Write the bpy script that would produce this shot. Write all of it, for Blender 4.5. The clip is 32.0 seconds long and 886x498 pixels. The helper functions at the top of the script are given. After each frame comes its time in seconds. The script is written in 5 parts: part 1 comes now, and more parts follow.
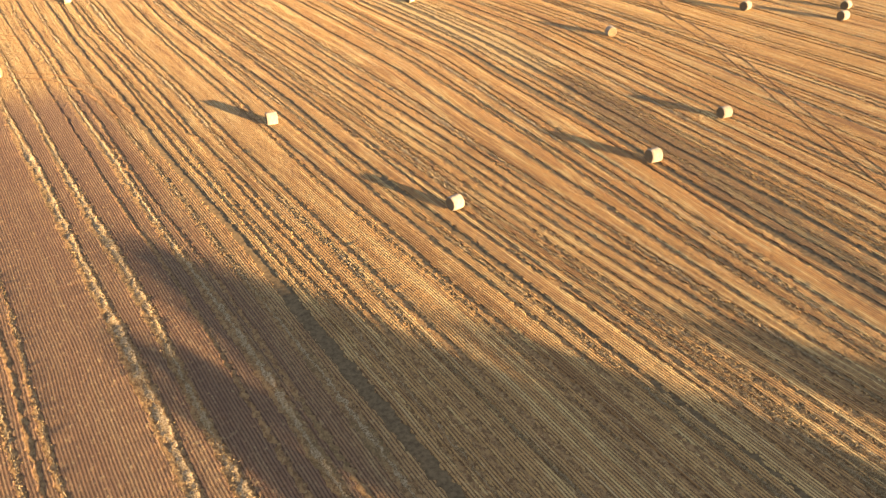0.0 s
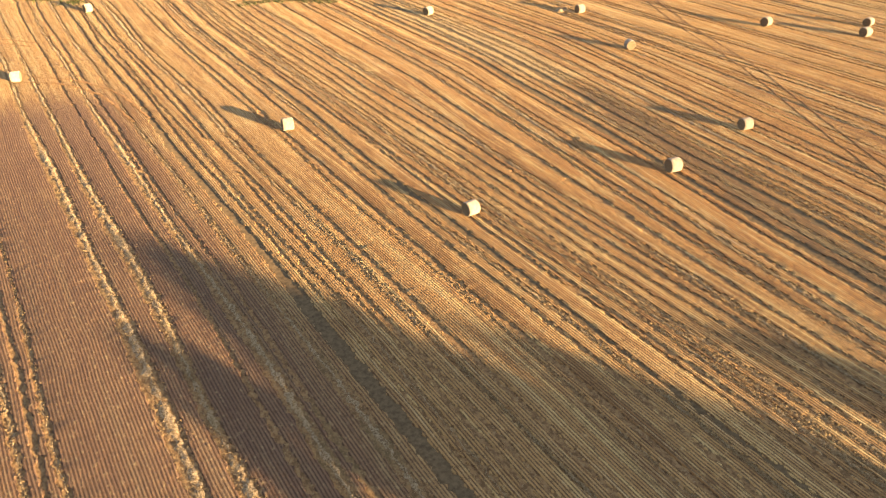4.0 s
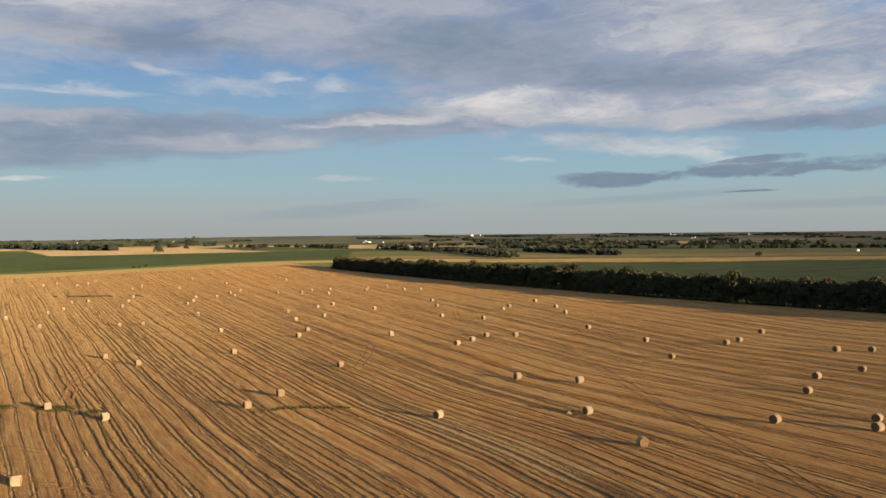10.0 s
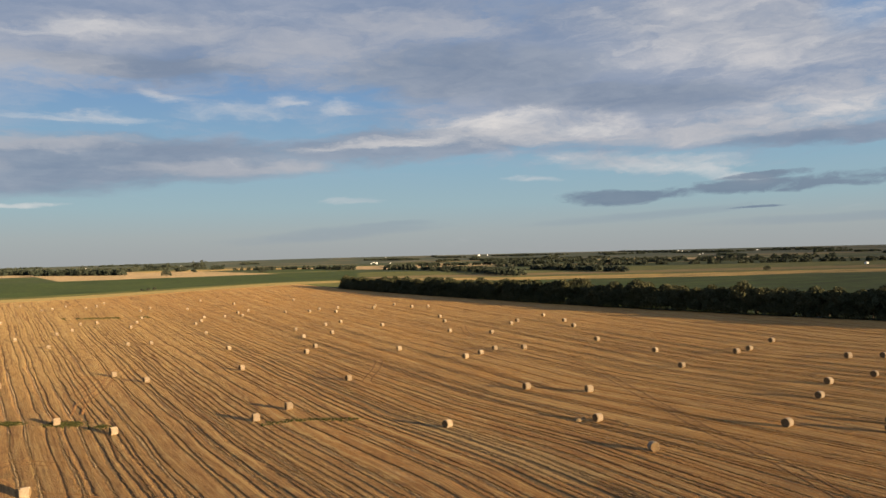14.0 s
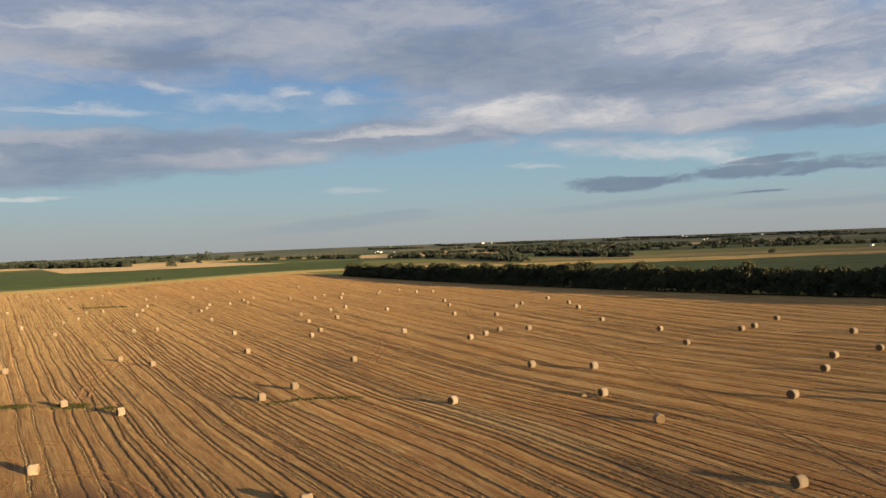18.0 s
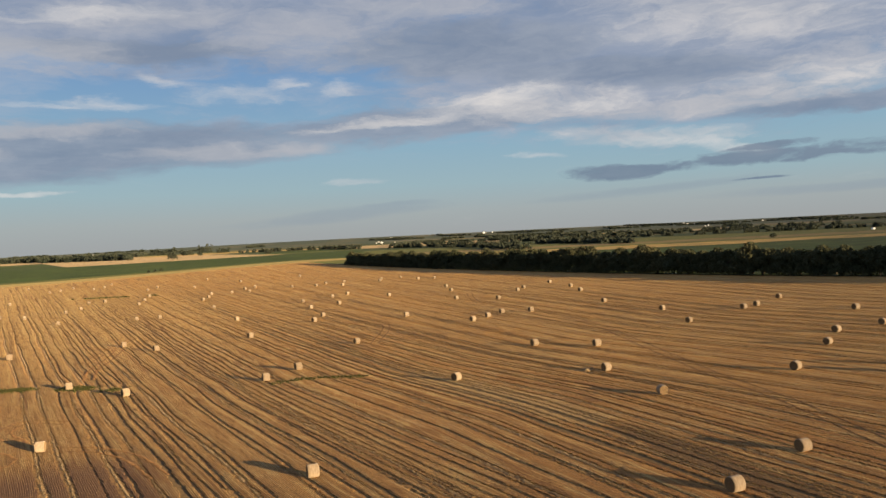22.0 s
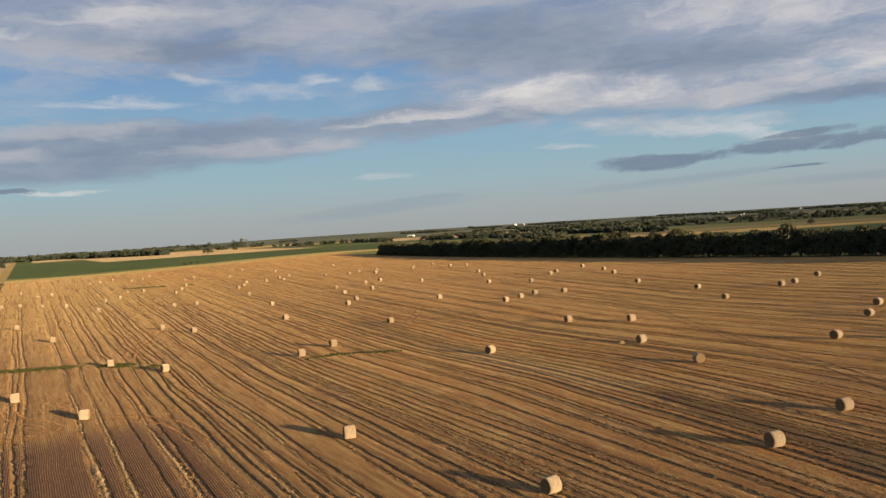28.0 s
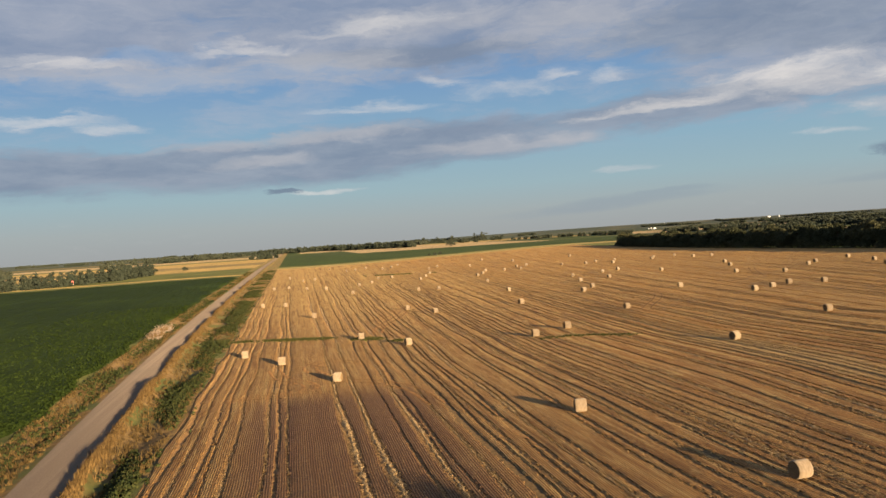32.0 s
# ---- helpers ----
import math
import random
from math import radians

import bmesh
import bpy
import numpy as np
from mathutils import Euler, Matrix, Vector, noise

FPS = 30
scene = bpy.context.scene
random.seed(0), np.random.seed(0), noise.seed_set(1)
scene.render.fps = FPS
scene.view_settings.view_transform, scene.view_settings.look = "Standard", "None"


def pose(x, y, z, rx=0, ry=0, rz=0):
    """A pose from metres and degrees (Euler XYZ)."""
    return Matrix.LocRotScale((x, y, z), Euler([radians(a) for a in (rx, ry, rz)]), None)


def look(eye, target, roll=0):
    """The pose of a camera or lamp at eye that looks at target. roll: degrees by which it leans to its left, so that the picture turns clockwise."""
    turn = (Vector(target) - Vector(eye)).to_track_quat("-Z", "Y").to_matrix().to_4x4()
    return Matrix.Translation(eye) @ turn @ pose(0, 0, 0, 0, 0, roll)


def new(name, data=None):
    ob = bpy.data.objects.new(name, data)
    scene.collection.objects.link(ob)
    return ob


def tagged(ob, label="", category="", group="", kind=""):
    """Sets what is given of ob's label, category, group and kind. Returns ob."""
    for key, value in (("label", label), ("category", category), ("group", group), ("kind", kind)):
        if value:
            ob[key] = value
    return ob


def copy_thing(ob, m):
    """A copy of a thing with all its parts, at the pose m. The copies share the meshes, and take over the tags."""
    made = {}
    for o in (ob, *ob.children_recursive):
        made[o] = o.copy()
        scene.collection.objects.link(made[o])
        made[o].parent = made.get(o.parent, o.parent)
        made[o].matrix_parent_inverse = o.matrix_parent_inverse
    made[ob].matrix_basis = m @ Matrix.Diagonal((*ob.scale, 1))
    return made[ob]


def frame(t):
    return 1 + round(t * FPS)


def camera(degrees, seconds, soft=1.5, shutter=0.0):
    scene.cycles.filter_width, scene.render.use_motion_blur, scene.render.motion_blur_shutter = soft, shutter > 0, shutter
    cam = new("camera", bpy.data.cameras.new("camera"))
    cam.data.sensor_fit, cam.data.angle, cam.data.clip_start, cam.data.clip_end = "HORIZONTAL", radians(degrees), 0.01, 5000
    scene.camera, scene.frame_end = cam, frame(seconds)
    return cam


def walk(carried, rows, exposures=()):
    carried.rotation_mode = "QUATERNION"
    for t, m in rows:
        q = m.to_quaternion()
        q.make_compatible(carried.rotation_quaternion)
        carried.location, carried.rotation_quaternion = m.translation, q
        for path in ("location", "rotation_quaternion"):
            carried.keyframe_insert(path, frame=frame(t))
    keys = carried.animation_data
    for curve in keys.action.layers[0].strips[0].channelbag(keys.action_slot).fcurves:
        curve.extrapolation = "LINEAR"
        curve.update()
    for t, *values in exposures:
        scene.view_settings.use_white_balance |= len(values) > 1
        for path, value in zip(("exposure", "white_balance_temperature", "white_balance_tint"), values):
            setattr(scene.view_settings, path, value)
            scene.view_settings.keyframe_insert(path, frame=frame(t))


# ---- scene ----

cam = camera(59.9, 32.0)
PATH = [
    (0, (0.274, -0.565, 32.164), (1.204, 0.823, 31.062), 0.1),
    (0.5, (0.210, -0.544, 31.937), (1.135, 0.843, 30.833), 0.2),
    (1, (0.277, -0.510, 31.825), (1.199, 0.879, 30.720), 0.2),
    (1.5, (0.325, -0.426, 31.665), (1.242, 0.963, 30.557), 0.1),
    (2, (0.281, -0.461, 31.443), (1.199, 0.931, 30.339), 0.3),
    (2.5, (0.246, -0.469, 31.234), (1.158, 0.926, 30.127), 0.3),
    (4.5, (0.248, -0.310, 30.477), (1.174, 1.148, 29.471), 0.4),
    (5, (0.328, -0.165, 30.548), (1.271, 1.331, 29.613), 0.3),
    (5.5, (0.338, -0.153, 30.428), (1.306, 1.391, 29.605), 0.2),
    (6, (0.298, -0.057, 30.364), (1.293, 1.530, 29.662), 0.2),
    (6.5, (0.322, 0.004, 30.162), (1.343, 1.634, 29.613), 0.1),
    (7, (0.273, 0.010, 29.886), (1.311, 1.669, 29.470), 0.1),
    (7.5, (0.348, 0.100, 29.353), (1.390, 1.779, 29.047), 0.0),
    (8, (0.340, 0.062, 29.123), (1.383, 1.755, 28.906), -0.0),
    (8.5, (0.295, 0.137, 28.735), (1.343, 1.837, 28.615), -0.0),
    (9, (0.295, 0.049, 28.490), (1.345, 1.749, 28.402), -0.1),
    (9.5, (0.185, 0.006, 28.150), (1.239, 1.704, 28.075), -0.3),
    (10, (0.209, -0.009, 27.914), (1.268, 1.687, 27.872), -0.5),
    (10.5, (0.195, 0.069, 27.714), (1.259, 1.763, 27.709), -0.7),
    (11, (0.164, -0.048, 27.443), (1.232, 1.643, 27.450), -0.8),
    (11.5, (0.172, -0.110, 27.160), (1.241, 1.581, 27.173), -1.0),
    (12, (0.068, -0.204, 26.934), (1.128, 1.491, 26.955), -1.0),
    (12.5, (0.145, -0.156, 26.859), (1.191, 1.548, 26.881), -1.2),
    (13, (0.238, -0.223, 26.673), (1.280, 1.485, 26.690), -1.4),
    (13.5, (0.212, -0.137, 26.350), (1.257, 1.569, 26.367), -1.4),
    (14, (0.214, -0.134, 26.112), (1.258, 1.571, 26.124), -1.4),
    (14.5, (0.309, -0.198, 25.890), (1.354, 1.507, 25.899), -1.6),
    (16.5, (0.180, -0.129, 25.068), (1.214, 1.583, 25.060), -1.9),
    (17, (0.168, -0.135, 24.812), (1.200, 1.578, 24.801), -2.0),
    (17.5, (0.250, -0.082, 24.594), (1.281, 1.632, 24.581), -2.1),
    (18, (0.326, -0.051, 24.396), (1.360, 1.660, 24.379), -2.1),
    (18.5, (0.244, -0.169, 24.158), (1.284, 1.539, 24.137), -2.3),
    (19, (0.253, -0.127, 23.961), (1.291, 1.582, 23.939), -2.3),
    (19.5, (0.243, -0.109, 23.664), (1.277, 1.603, 23.639), -2.3),
    (20, (0.203, -0.039, 23.404), (1.236, 1.673, 23.376), -2.4),
    (20.5, (0.187, -0.021, 23.289), (1.221, 1.690, 23.258), -2.4),
    (21, (0.054, -0.090, 23.031), (1.093, 1.619, 22.999), -2.6),
    (21.5, (0.017, -0.068, 22.651), (1.052, 1.642, 22.617), -2.7),
    (22, (0.069, -0.003, 22.441), (1.101, 1.711, 22.399), -2.8),
    (22.5, (-0.022, -0.009, 22.173), (1.007, 1.707, 22.133), -2.9),
    (23, (-0.030, -0.020, 21.928), (0.995, 1.697, 21.883), -3.0),
    (23.5, (-0.081, 0.013, 21.606), (0.944, 1.730, 21.558), -3.0),
    (24, (-0.068, -0.032, 21.358), (0.956, 1.684, 21.308), -3.1),
    (24.5, (-0.113, -0.002, 21.248), (0.909, 1.716, 21.197), -3.3),
    (25, (-0.187, -0.111, 20.829), (0.833, 1.608, 20.779), -3.3),
    (25.5, (-0.092, -0.096, 20.832), (0.927, 1.624, 20.776), -3.4),
    (27.5, (-0.184, -0.163, 19.875), (0.825, 1.563, 19.816), -3.5),
    (28, (-0.298, -0.050, 19.566), (0.661, 1.704, 19.511), -3.5),
    (28.5, (-0.458, -0.004, 19.380), (0.254, 1.864, 19.338), -3.7),
    (29, (-0.316, -0.293, 18.898), (0.068, 1.669, 18.885), -3.9),
    (29.5, (0.003, -0.158, 18.712), (0.229, 1.829, 18.703), -3.8),
    (30, (0.267, -0.251, 18.338), (0.550, 1.729, 18.330), -3.8),
    (30.5, (0.192, -0.096, 18.219), (0.580, 1.865, 18.192), -3.7),
    (31, (0.229, -0.130, 17.890), (0.642, 1.826, 17.863), -3.8),
    (31.5, (0.235, -0.050, 17.759), (0.647, 1.906, 17.725), -3.8),
    (32, (0.205, -0.094, 17.406), (0.589, 1.868, 17.374), -3.7),
]
walk(cam, [(t, look(eye, target, roll)) for t, eye, target, roll in PATH],
     [(0, 3.18), (5.3, 3.12), (6.2, 2.80), (7.2, 2.30), (8.5, 1.84), (10, 1.62), (14, 1.57), (32, 1.58)])

# ---- world, sun, exposure ----
SUN_ELEV = 7.1
SUN_DIR = Vector((0.3305, -0.9438, 0.0)).normalized()      # horizontal way to the sun


def make_world():
    w = bpy.data.worlds.new("world")
    scene.world = w
    w.use_nodes = True
    nt = w.node_tree
    nt.nodes.clear()
    N = lambda kind: make_node(nt, kind)
    out = N("ShaderNodeOutputWorld")
    bg = N("ShaderNodeBackground")
    nt.links.new(bg.outputs[0], out.inputs[0])
    sky = N("ShaderNodeTexSky")
    sky.sky_type = "NISHITA"
    sky.sun_disc = False
    sky.sun_elevation = radians(SUN_ELEV)
    sky.sun_rotation = math.atan2(SUN_DIR.x, SUN_DIR.y)
    sky.air_density, sky.dust_density, sky.ozone_density = 1.0, 1.2, 1.5
    tc = N("ShaderNodeTexCoord")
    sep = N("ShaderNodeSeparateXYZ")
    nt.links.new(tc.outputs["Generated"], sep.inputs[0])
    dx, dy, dz = sep.outputs
    M = lambda op, a, b=None, c=None, clamp=False: math_node(nt, op, a, b, c, clamp)
    # the sky's own blue, lifted to the clear evening tone
    sky_gain = N("ShaderNodeMix")
    sky_gain.data_type, sky_gain.blend_type = "RGBA", "MULTIPLY"
    sky_gain.inputs[0].default_value = 1.0
    nt.links.new(sky.outputs[0], sky_gain.inputs[6])
    sky_gain.inputs[7].default_value = (SKY_GAIN, SKY_GAIN, SKY_GAIN, 1)
    elev = M("ARCSINE", dz)                                  # radians
    haze = ramp(nt, M("MULTIPLY", elev, 57.2958 / 40), [
        (0.0, (0.43, 0.455, 0.465)), (0.04, (0.43, 0.49, 0.51)), (0.09, (0.375, 0.53, 0.60)), (0.16, (0.31, 0.50, 0.64)),
        (0.30, (0.20, 0.37, 0.63)), (0.60, (0.15, 0.29, 0.58)), (1.0, (0.12, 0.24, 0.52))])
    base = mix(nt, 0.90, sky_gain.outputs[2], haze)
    # azimuth to the right of +y, in degrees; elevation in degrees
    az0 = M("MULTIPLY", M("ARCTAN2", dx, dy), 57.2958)
    el0 = M("MULTIPLY", elev, 57.2958)
    # ragged cloud edges: both angles are stirred by noise drawn out along the horizon
    stir = N("ShaderNodeCombineXYZ")
    nt.links.new(M("MULTIPLY", az0, 0.11), stir.inputs[0])
    nt.links.new(M("MULTIPLY", el0, 0.40), stir.inputs[1])
    wa = noise_tex(nt, stir.outputs[0], 0.9, 7, 0.6)
    stir.inputs[2].default_value = 7.0
    wb = noise_tex(nt, stir.outputs[0], 1.3, 7, 0.62)
    az = M("ADD", az0, M("MULTIPLY", M("SUBTRACT", wa, 0.5), 7.0))
    el = M("ADD", el0, M("MULTIPLY", M("SUBTRACT", wb, 0.5), M("MINIMUM", M("MULTIPLY", el0, 0.30), 2.6)))
    # cloud layer on a slanting plane: long streaks near the horizon, open above
    zz = M("ADD", M("MAXIMUM", dz, 0.0), 0.10)
    px, py = M("DIVIDE", dx, zz), M("DIVIDE", dy, zz)
    comb = N("ShaderNodeCombineXYZ")
    nt.links.new(px, comb.inputs[0])
    nt.links.new(py, comb.inputs[1])
    n1 = noise_tex(nt, comb.outputs[0], 0.75, 9, 0.55, 0.6)
    n2 = noise_tex(nt, comb.outputs[0], 2.6, 8, 0.62, 0.4)
    # streaks drawn out along the horizon
    comb2 = N("ShaderNodeCombineXYZ")
    nt.links.new(M("MULTIPLY", az, 0.035), comb2.inputs[0])
    nt.links.new(M("ADD", M("MULTIPLY", el, 0.26), M("MULTIPLY", az, 0.004)), comb2.inputs[1])
    n3 = noise_tex(nt, comb2.outputs[0], 1.25, 8, 0.58, 0.5)
    comb3 = N("ShaderNodeCombineXYZ")
    nt.links.new(M("MULTIPLY", az, 0.10), comb3.inputs[0])
    nt.links.new(M("MULTIPLY", el, 0.45), comb3.inputs[1])
    n4 = noise_tex(nt, comb3.outputs[0], 1.6, 8, 0.62, 0.3)
    comb4 = N("ShaderNodeCombineXYZ")
    nt.links.new(M("MULTIPLY", az, 0.22), comb4.inputs[0])
    nt.links.new(M("ADD", M("MULTIPLY", el, 0.75), M("MULTIPLY", az, -0.03)), comb4.inputs[1])
    n5 = noise_tex(nt, comb4.outputs[0], 1.5, 10, 0.66, 0.8)
    wisp = M("SUBTRACT", n5, 0.5)
    grain = M("ADD", M("ADD", M("MULTIPLY", M("SUBTRACT", n3, 0.5), 1.2), M("MULTIPLY", M("SUBTRACT", n4, 0.5), 0.9)), M("MULTIPLY", wisp, 1.3))

    def bank(a0, e0, wa, we, tilt=0.0):
        """A soft lens-shaped cloud bank at azimuth a0 and elevation e0, degrees."""
        da = M("SUBTRACT", az, a0)
        qa = M("DIVIDE", da, wa)
        qe = M("DIVIDE", M("SUBTRACT", M("SUBTRACT", el, e0), M("MULTIPLY", da, tilt)), we)
        return M("SUBTRACT", 1.0, M("ADD", M("MULTIPLY", qa, qa), M("MULTIPLY", qe, qe)), None)

    def cover(banks, rough, lo, hi):
        acc = None
        for b in banks:
            v = M("MAXIMUM", bank(*b), -2.0)
            acc = v if acc is None else M("MAXIMUM", acc, v)
        s = M("ADD", acc, M("MULTIPLY", grain, rough))
        return smooth(nt, s, lo, hi)

    # the broken deck overhead, the long grey band under it, lit banks and puffs, low dark lenses
    billow = M("ADD", M("MULTIPLY", M("SUBTRACT", n1, 0.5), 1.1), M("MULTIPLY", M("SUBTRACT", n2, 0.5), 0.6))
    deck = M("MAXIMUM", cover(DECK_BANKS, 0.9, -0.5, 0.6), smooth(nt, el, 19.0, 26.0))
    holes = cover(HOLES, 1.2, -0.6, 1.0)
    deck = M("MULTIPLY", deck, M("SUBTRACT", 1.0, M("MULTIPLY", holes, 0.8)))
    grey = cover(GREY_BANKS, 0.8, -0.55, 0.65)
    pale = cover(PALE_BANKS, 2.0, -1.3, 1.7)
    soft = cover(SOFT_BANKS, 1.6, -1.3, 1.5)
    puff = cover(PUFFS, 2.8, -1.6, 2.2)
    dark = cover(DARK_BANKS, 3.2, -0.8, 0.9)
    faint = cover(FAINT_BANKS, 1.2, -1.0, 1.1)
    tone = smooth(nt, M("ADD", M("ADD", billow, 0.5), M("MULTIPLY", grain, 0.40)), 0.15, 0.85)
    veil = M("MULTIPLY", smooth(nt, M("ADD", n4, M("MULTIPLY", M("SUBTRACT", wa, 0.5), 0.6)), 0.42, 0.72), smooth(nt, el, 4.6, 8.5))
    col = mix(nt, M("MULTIPLY", veil, 0.50), base, (0.44, 0.50, 0.61, 1))
    col = mix(nt, M("MULTIPLY", deck, 0.90), col, mix(nt, tone, (0.245, 0.310, 0.440, 1), (0.420, 0.455, 0.545, 1)))
    col = mix(nt, M("MULTIPLY", grey, 0.90), col, mix(nt, tone, (0.225, 0.285, 0.395, 1), (0.360, 0.410, 0.500, 1)))
    col = mix(nt, M("MULTIPLY", pale, 0.66), col, mix(nt, tone, (0.52, 0.53, 0.57, 1), (0.86, 0.81, 0.77, 1)))
    col = mix(nt, M("MULTIPLY", soft, 0.55), col, (0.58, 0.575, 0.60, 1))
    col = mix(nt, M("MULTIPLY", puff, 0.58), col, mix(nt, tone, (0.60, 0.62, 0.66, 1), (0.90, 0.85, 0.81, 1)))
    col = mix(nt, M("MULTIPLY", faint, 0.45), col, (0.30, 0.37, 0.44, 1))
    col = mix(nt, M("MULTIPLY", dark, 0.85), col, mix(nt, tone, (0.165, 0.225, 0.320, 1), (0.215, 0.275, 0.365, 1)))
    nt.links.new(col, bg.inputs[0])
    bg.inputs[1].default_value = WORLD_STRENGTH


SKY_GAIN = 0.10
WORLD_STRENGTH = 0.30
# azimuth, elevation, half widths, tilt: the clouds that stand in the sky all along
DECK_BANKS = [(12, 18.6, 34, 6.6, 0.0), (49, 13.2, 22, 6.4, 0.02), (-16, 15.5, 16, 3.4, 0.0), (70, 14, 14, 5.0, 0.0)]
GREY_BANKS = [(4, 6.45, 24, 1.75, 0.055), (-17, 5.9, 14, 1.5, 0.02), (28, 8.0, 11, 1.15, 0.05), (45, 10.9, 11, 1.3, -0.06), (33, 13.2, 10, 1.9, 0.0), (10, 13.4, 9, 0.9, 0.0), (60, 7.2, 9, 0.7, 0.0)]
PALE_BANKS = [(52.5, 14.7, 8.5, 2.5, -0.16), (57.5, 9.3, 8.0, 1.35, 0.10), (38.5, 9.1, 6.5, 1.1, 0.0), (27.5, 8.2, 5.5, 0.35, 0.06), (45.5, 6.3, 5.5, 0.55, -0.05)]
SOFT_BANKS = [(14.4, 6.45, 5.0, 0.45, 0.03), (20.5, 6.6, 2.8, 0.36, 0.0), (-1.5, 6.2, 3.0, 0.38, 0.06), (21, 14.8, 6, 1.4, 0.0), (3, 12.8, 6, 1.1, 0.05), (10, 15.6, 7, 0.9, 0.05), (-8, 12.2, 9, 0.9, 0.02), (30, 16.5, 6, 1.0, 0.0), (0, 7.6, 9, 0.4, 0.05), (48, 8.0, 8, 0.6, 0.0)]
PUFFS = [(12.2, 11.5, 1.3, 0.42, -0.25), (16.5, 10.4, 2.8, 0.5, 0.05), (24.1, 10.9, 1.2, 0.45, 0.2),
         (20.5, 11.1, 1.4, 0.28, 0.0), (8.0, 9.8, 2.8, 0.42, -0.03), (5.0, 9.7, 1.8, 0.22, 0.0), (-16.5, 9.25, 3.6, 0.32, 0.03), (-12.0, 8.85, 2.2, 0.36, 0.0), (-14.4, 13.0, 2.8, 0.40, 0.0),
         (-2.0, 14.1, 2.8, 0.32, 0.04), (7.0, 15.6, 4.2, 0.45, 0.08), (36.6, 9.8, 2.6, 0.5, 0.05), (42.0, 8.9, 1.8, 0.4, -0.1), (51.5, 5.1, 2.6, 0.32, -0.18), (38.4, 5.2, 1.8, 0.2, -0.05),
         (25.5, 4.0, 1.7, 0.22, 0.0), (2.0, 3.9, 2.2, 0.11, 0.0), (58.5, 9.0, 3.5, 0.5, 0.1)]
DARK_BANKS = [(45.2, 3.85, 4.2, 0.40, 0.03), (57.0, 4.25, 7.5, 0.46, 0.01), (61.5, 4.5, 5.0, 0.44, 0.0), (54.3, 4.95, 2.6, 0.22, 0.05), (53.6, 2.7, 1.7, 0.09, 0.0), (-1.4, 4.0, 1.3, 0.12, 0.02)]
FAINT_BANKS = [(23.5, 1.7, 7.0, 0.45, 0.06), (28.0, 2.3, 3.0, 0.2, 0.05), (46, 2.4, 7.0, 0.30, 0.06), (60, 1.8, 9.0, 0.3, 0.02)]
HOLES = [(61, 15.6, 3.6, 1.8, 0.25), (6, 10.6, 12, 0.9, 0.03), (22, 11.3, 8, 0.55, 0.0), (-9, 13.6, 4, 0.6, 0.0), (-13, 10.6, 8, 0.8, 0.0)]


# ---- node helpers ----
def make_node(nt, kind):
    return nt.nodes.new(kind)


def plug(nt, socket, value):
    if isinstance(value, bpy.types.NodeSocket):
        nt.links.new(value, socket)
    else:
        socket.default_value = value


def math_node(nt, op, a, b=None, c=None, clamp=False):
    n = nt.nodes.new("ShaderNodeMath")
    n.operation, n.use_clamp = op, clamp
    for i, v in enumerate((a, b, c)):
        if v is not None:
            plug(nt, n.inputs[i], v)
    return n.outputs[0]


def smooth(nt, value, lo, hi):
    n = nt.nodes.new("ShaderNodeMapRange")
    n.interpolation_type = "SMOOTHSTEP"
    plug(nt, n.inputs[0], value)
    n.inputs[1].default_value, n.inputs[2].default_value = lo, hi
    return n.outputs[0]


def mix(nt, fac, a, b, blend="MIX"):
    n = nt.nodes.new("ShaderNodeMix")
    n.data_type, n.blend_type = "RGBA", blend
    plug(nt, n.inputs[0], fac)
    for s, v in ((n.inputs[6], a), (n.inputs[7], b)):
        plug(nt, s, (*v, 1) if isinstance(v, tuple) and len(v) == 3 else v)
    return n.outputs[2]


def ramp(nt, fac, stops, interp="LINEAR"):
    n = nt.nodes.new("ShaderNodeValToRGB")
    cr = n.color_ramp
    cr.interpolation = interp
    while len(cr.elements) < len(stops):
        cr.elements.new(0.5)
    for e, (p, c) in zip(cr.elements, stops):
        e.position, e.color = p, (*c, 1)
    plug(nt, n.inputs[0], fac)
    return n.outputs[0]


def noise_tex(nt, vec, scale, detail=4, rough=0.55, warp=0.0):
    n = nt.nodes.new("ShaderNodeTexNoise")
    n.inputs["Scale"].default_value, n.inputs["Detail"].default_value = scale, detail
    n.inputs["Roughness"].default_value, n.inputs["Distortion"].default_value = rough, warp
    plug(nt, n.inputs["Vector"], vec)
    return n.outputs["Fac"]


make_world()
sun = new("sun", bpy.data.lights.new("sun", "SUN"))
sun.data.energy, sun.data.angle, sun.data.color = 5.0, radians(0.6), (1.0, 0.735, 0.44)
sun.matrix_world = look(tuple(SUN_DIR * 100 + Vector((0, 0, 100 * math.tan(radians(SUN_ELEV))))), (0, 0, 0))


# ---- materials ----
FAN, FAN_START, LEAN = 0.0016, 110.0, 0.095      # how the rows spread out and lean
STUBBLE_H = 0.105                               # height of the standing stubble


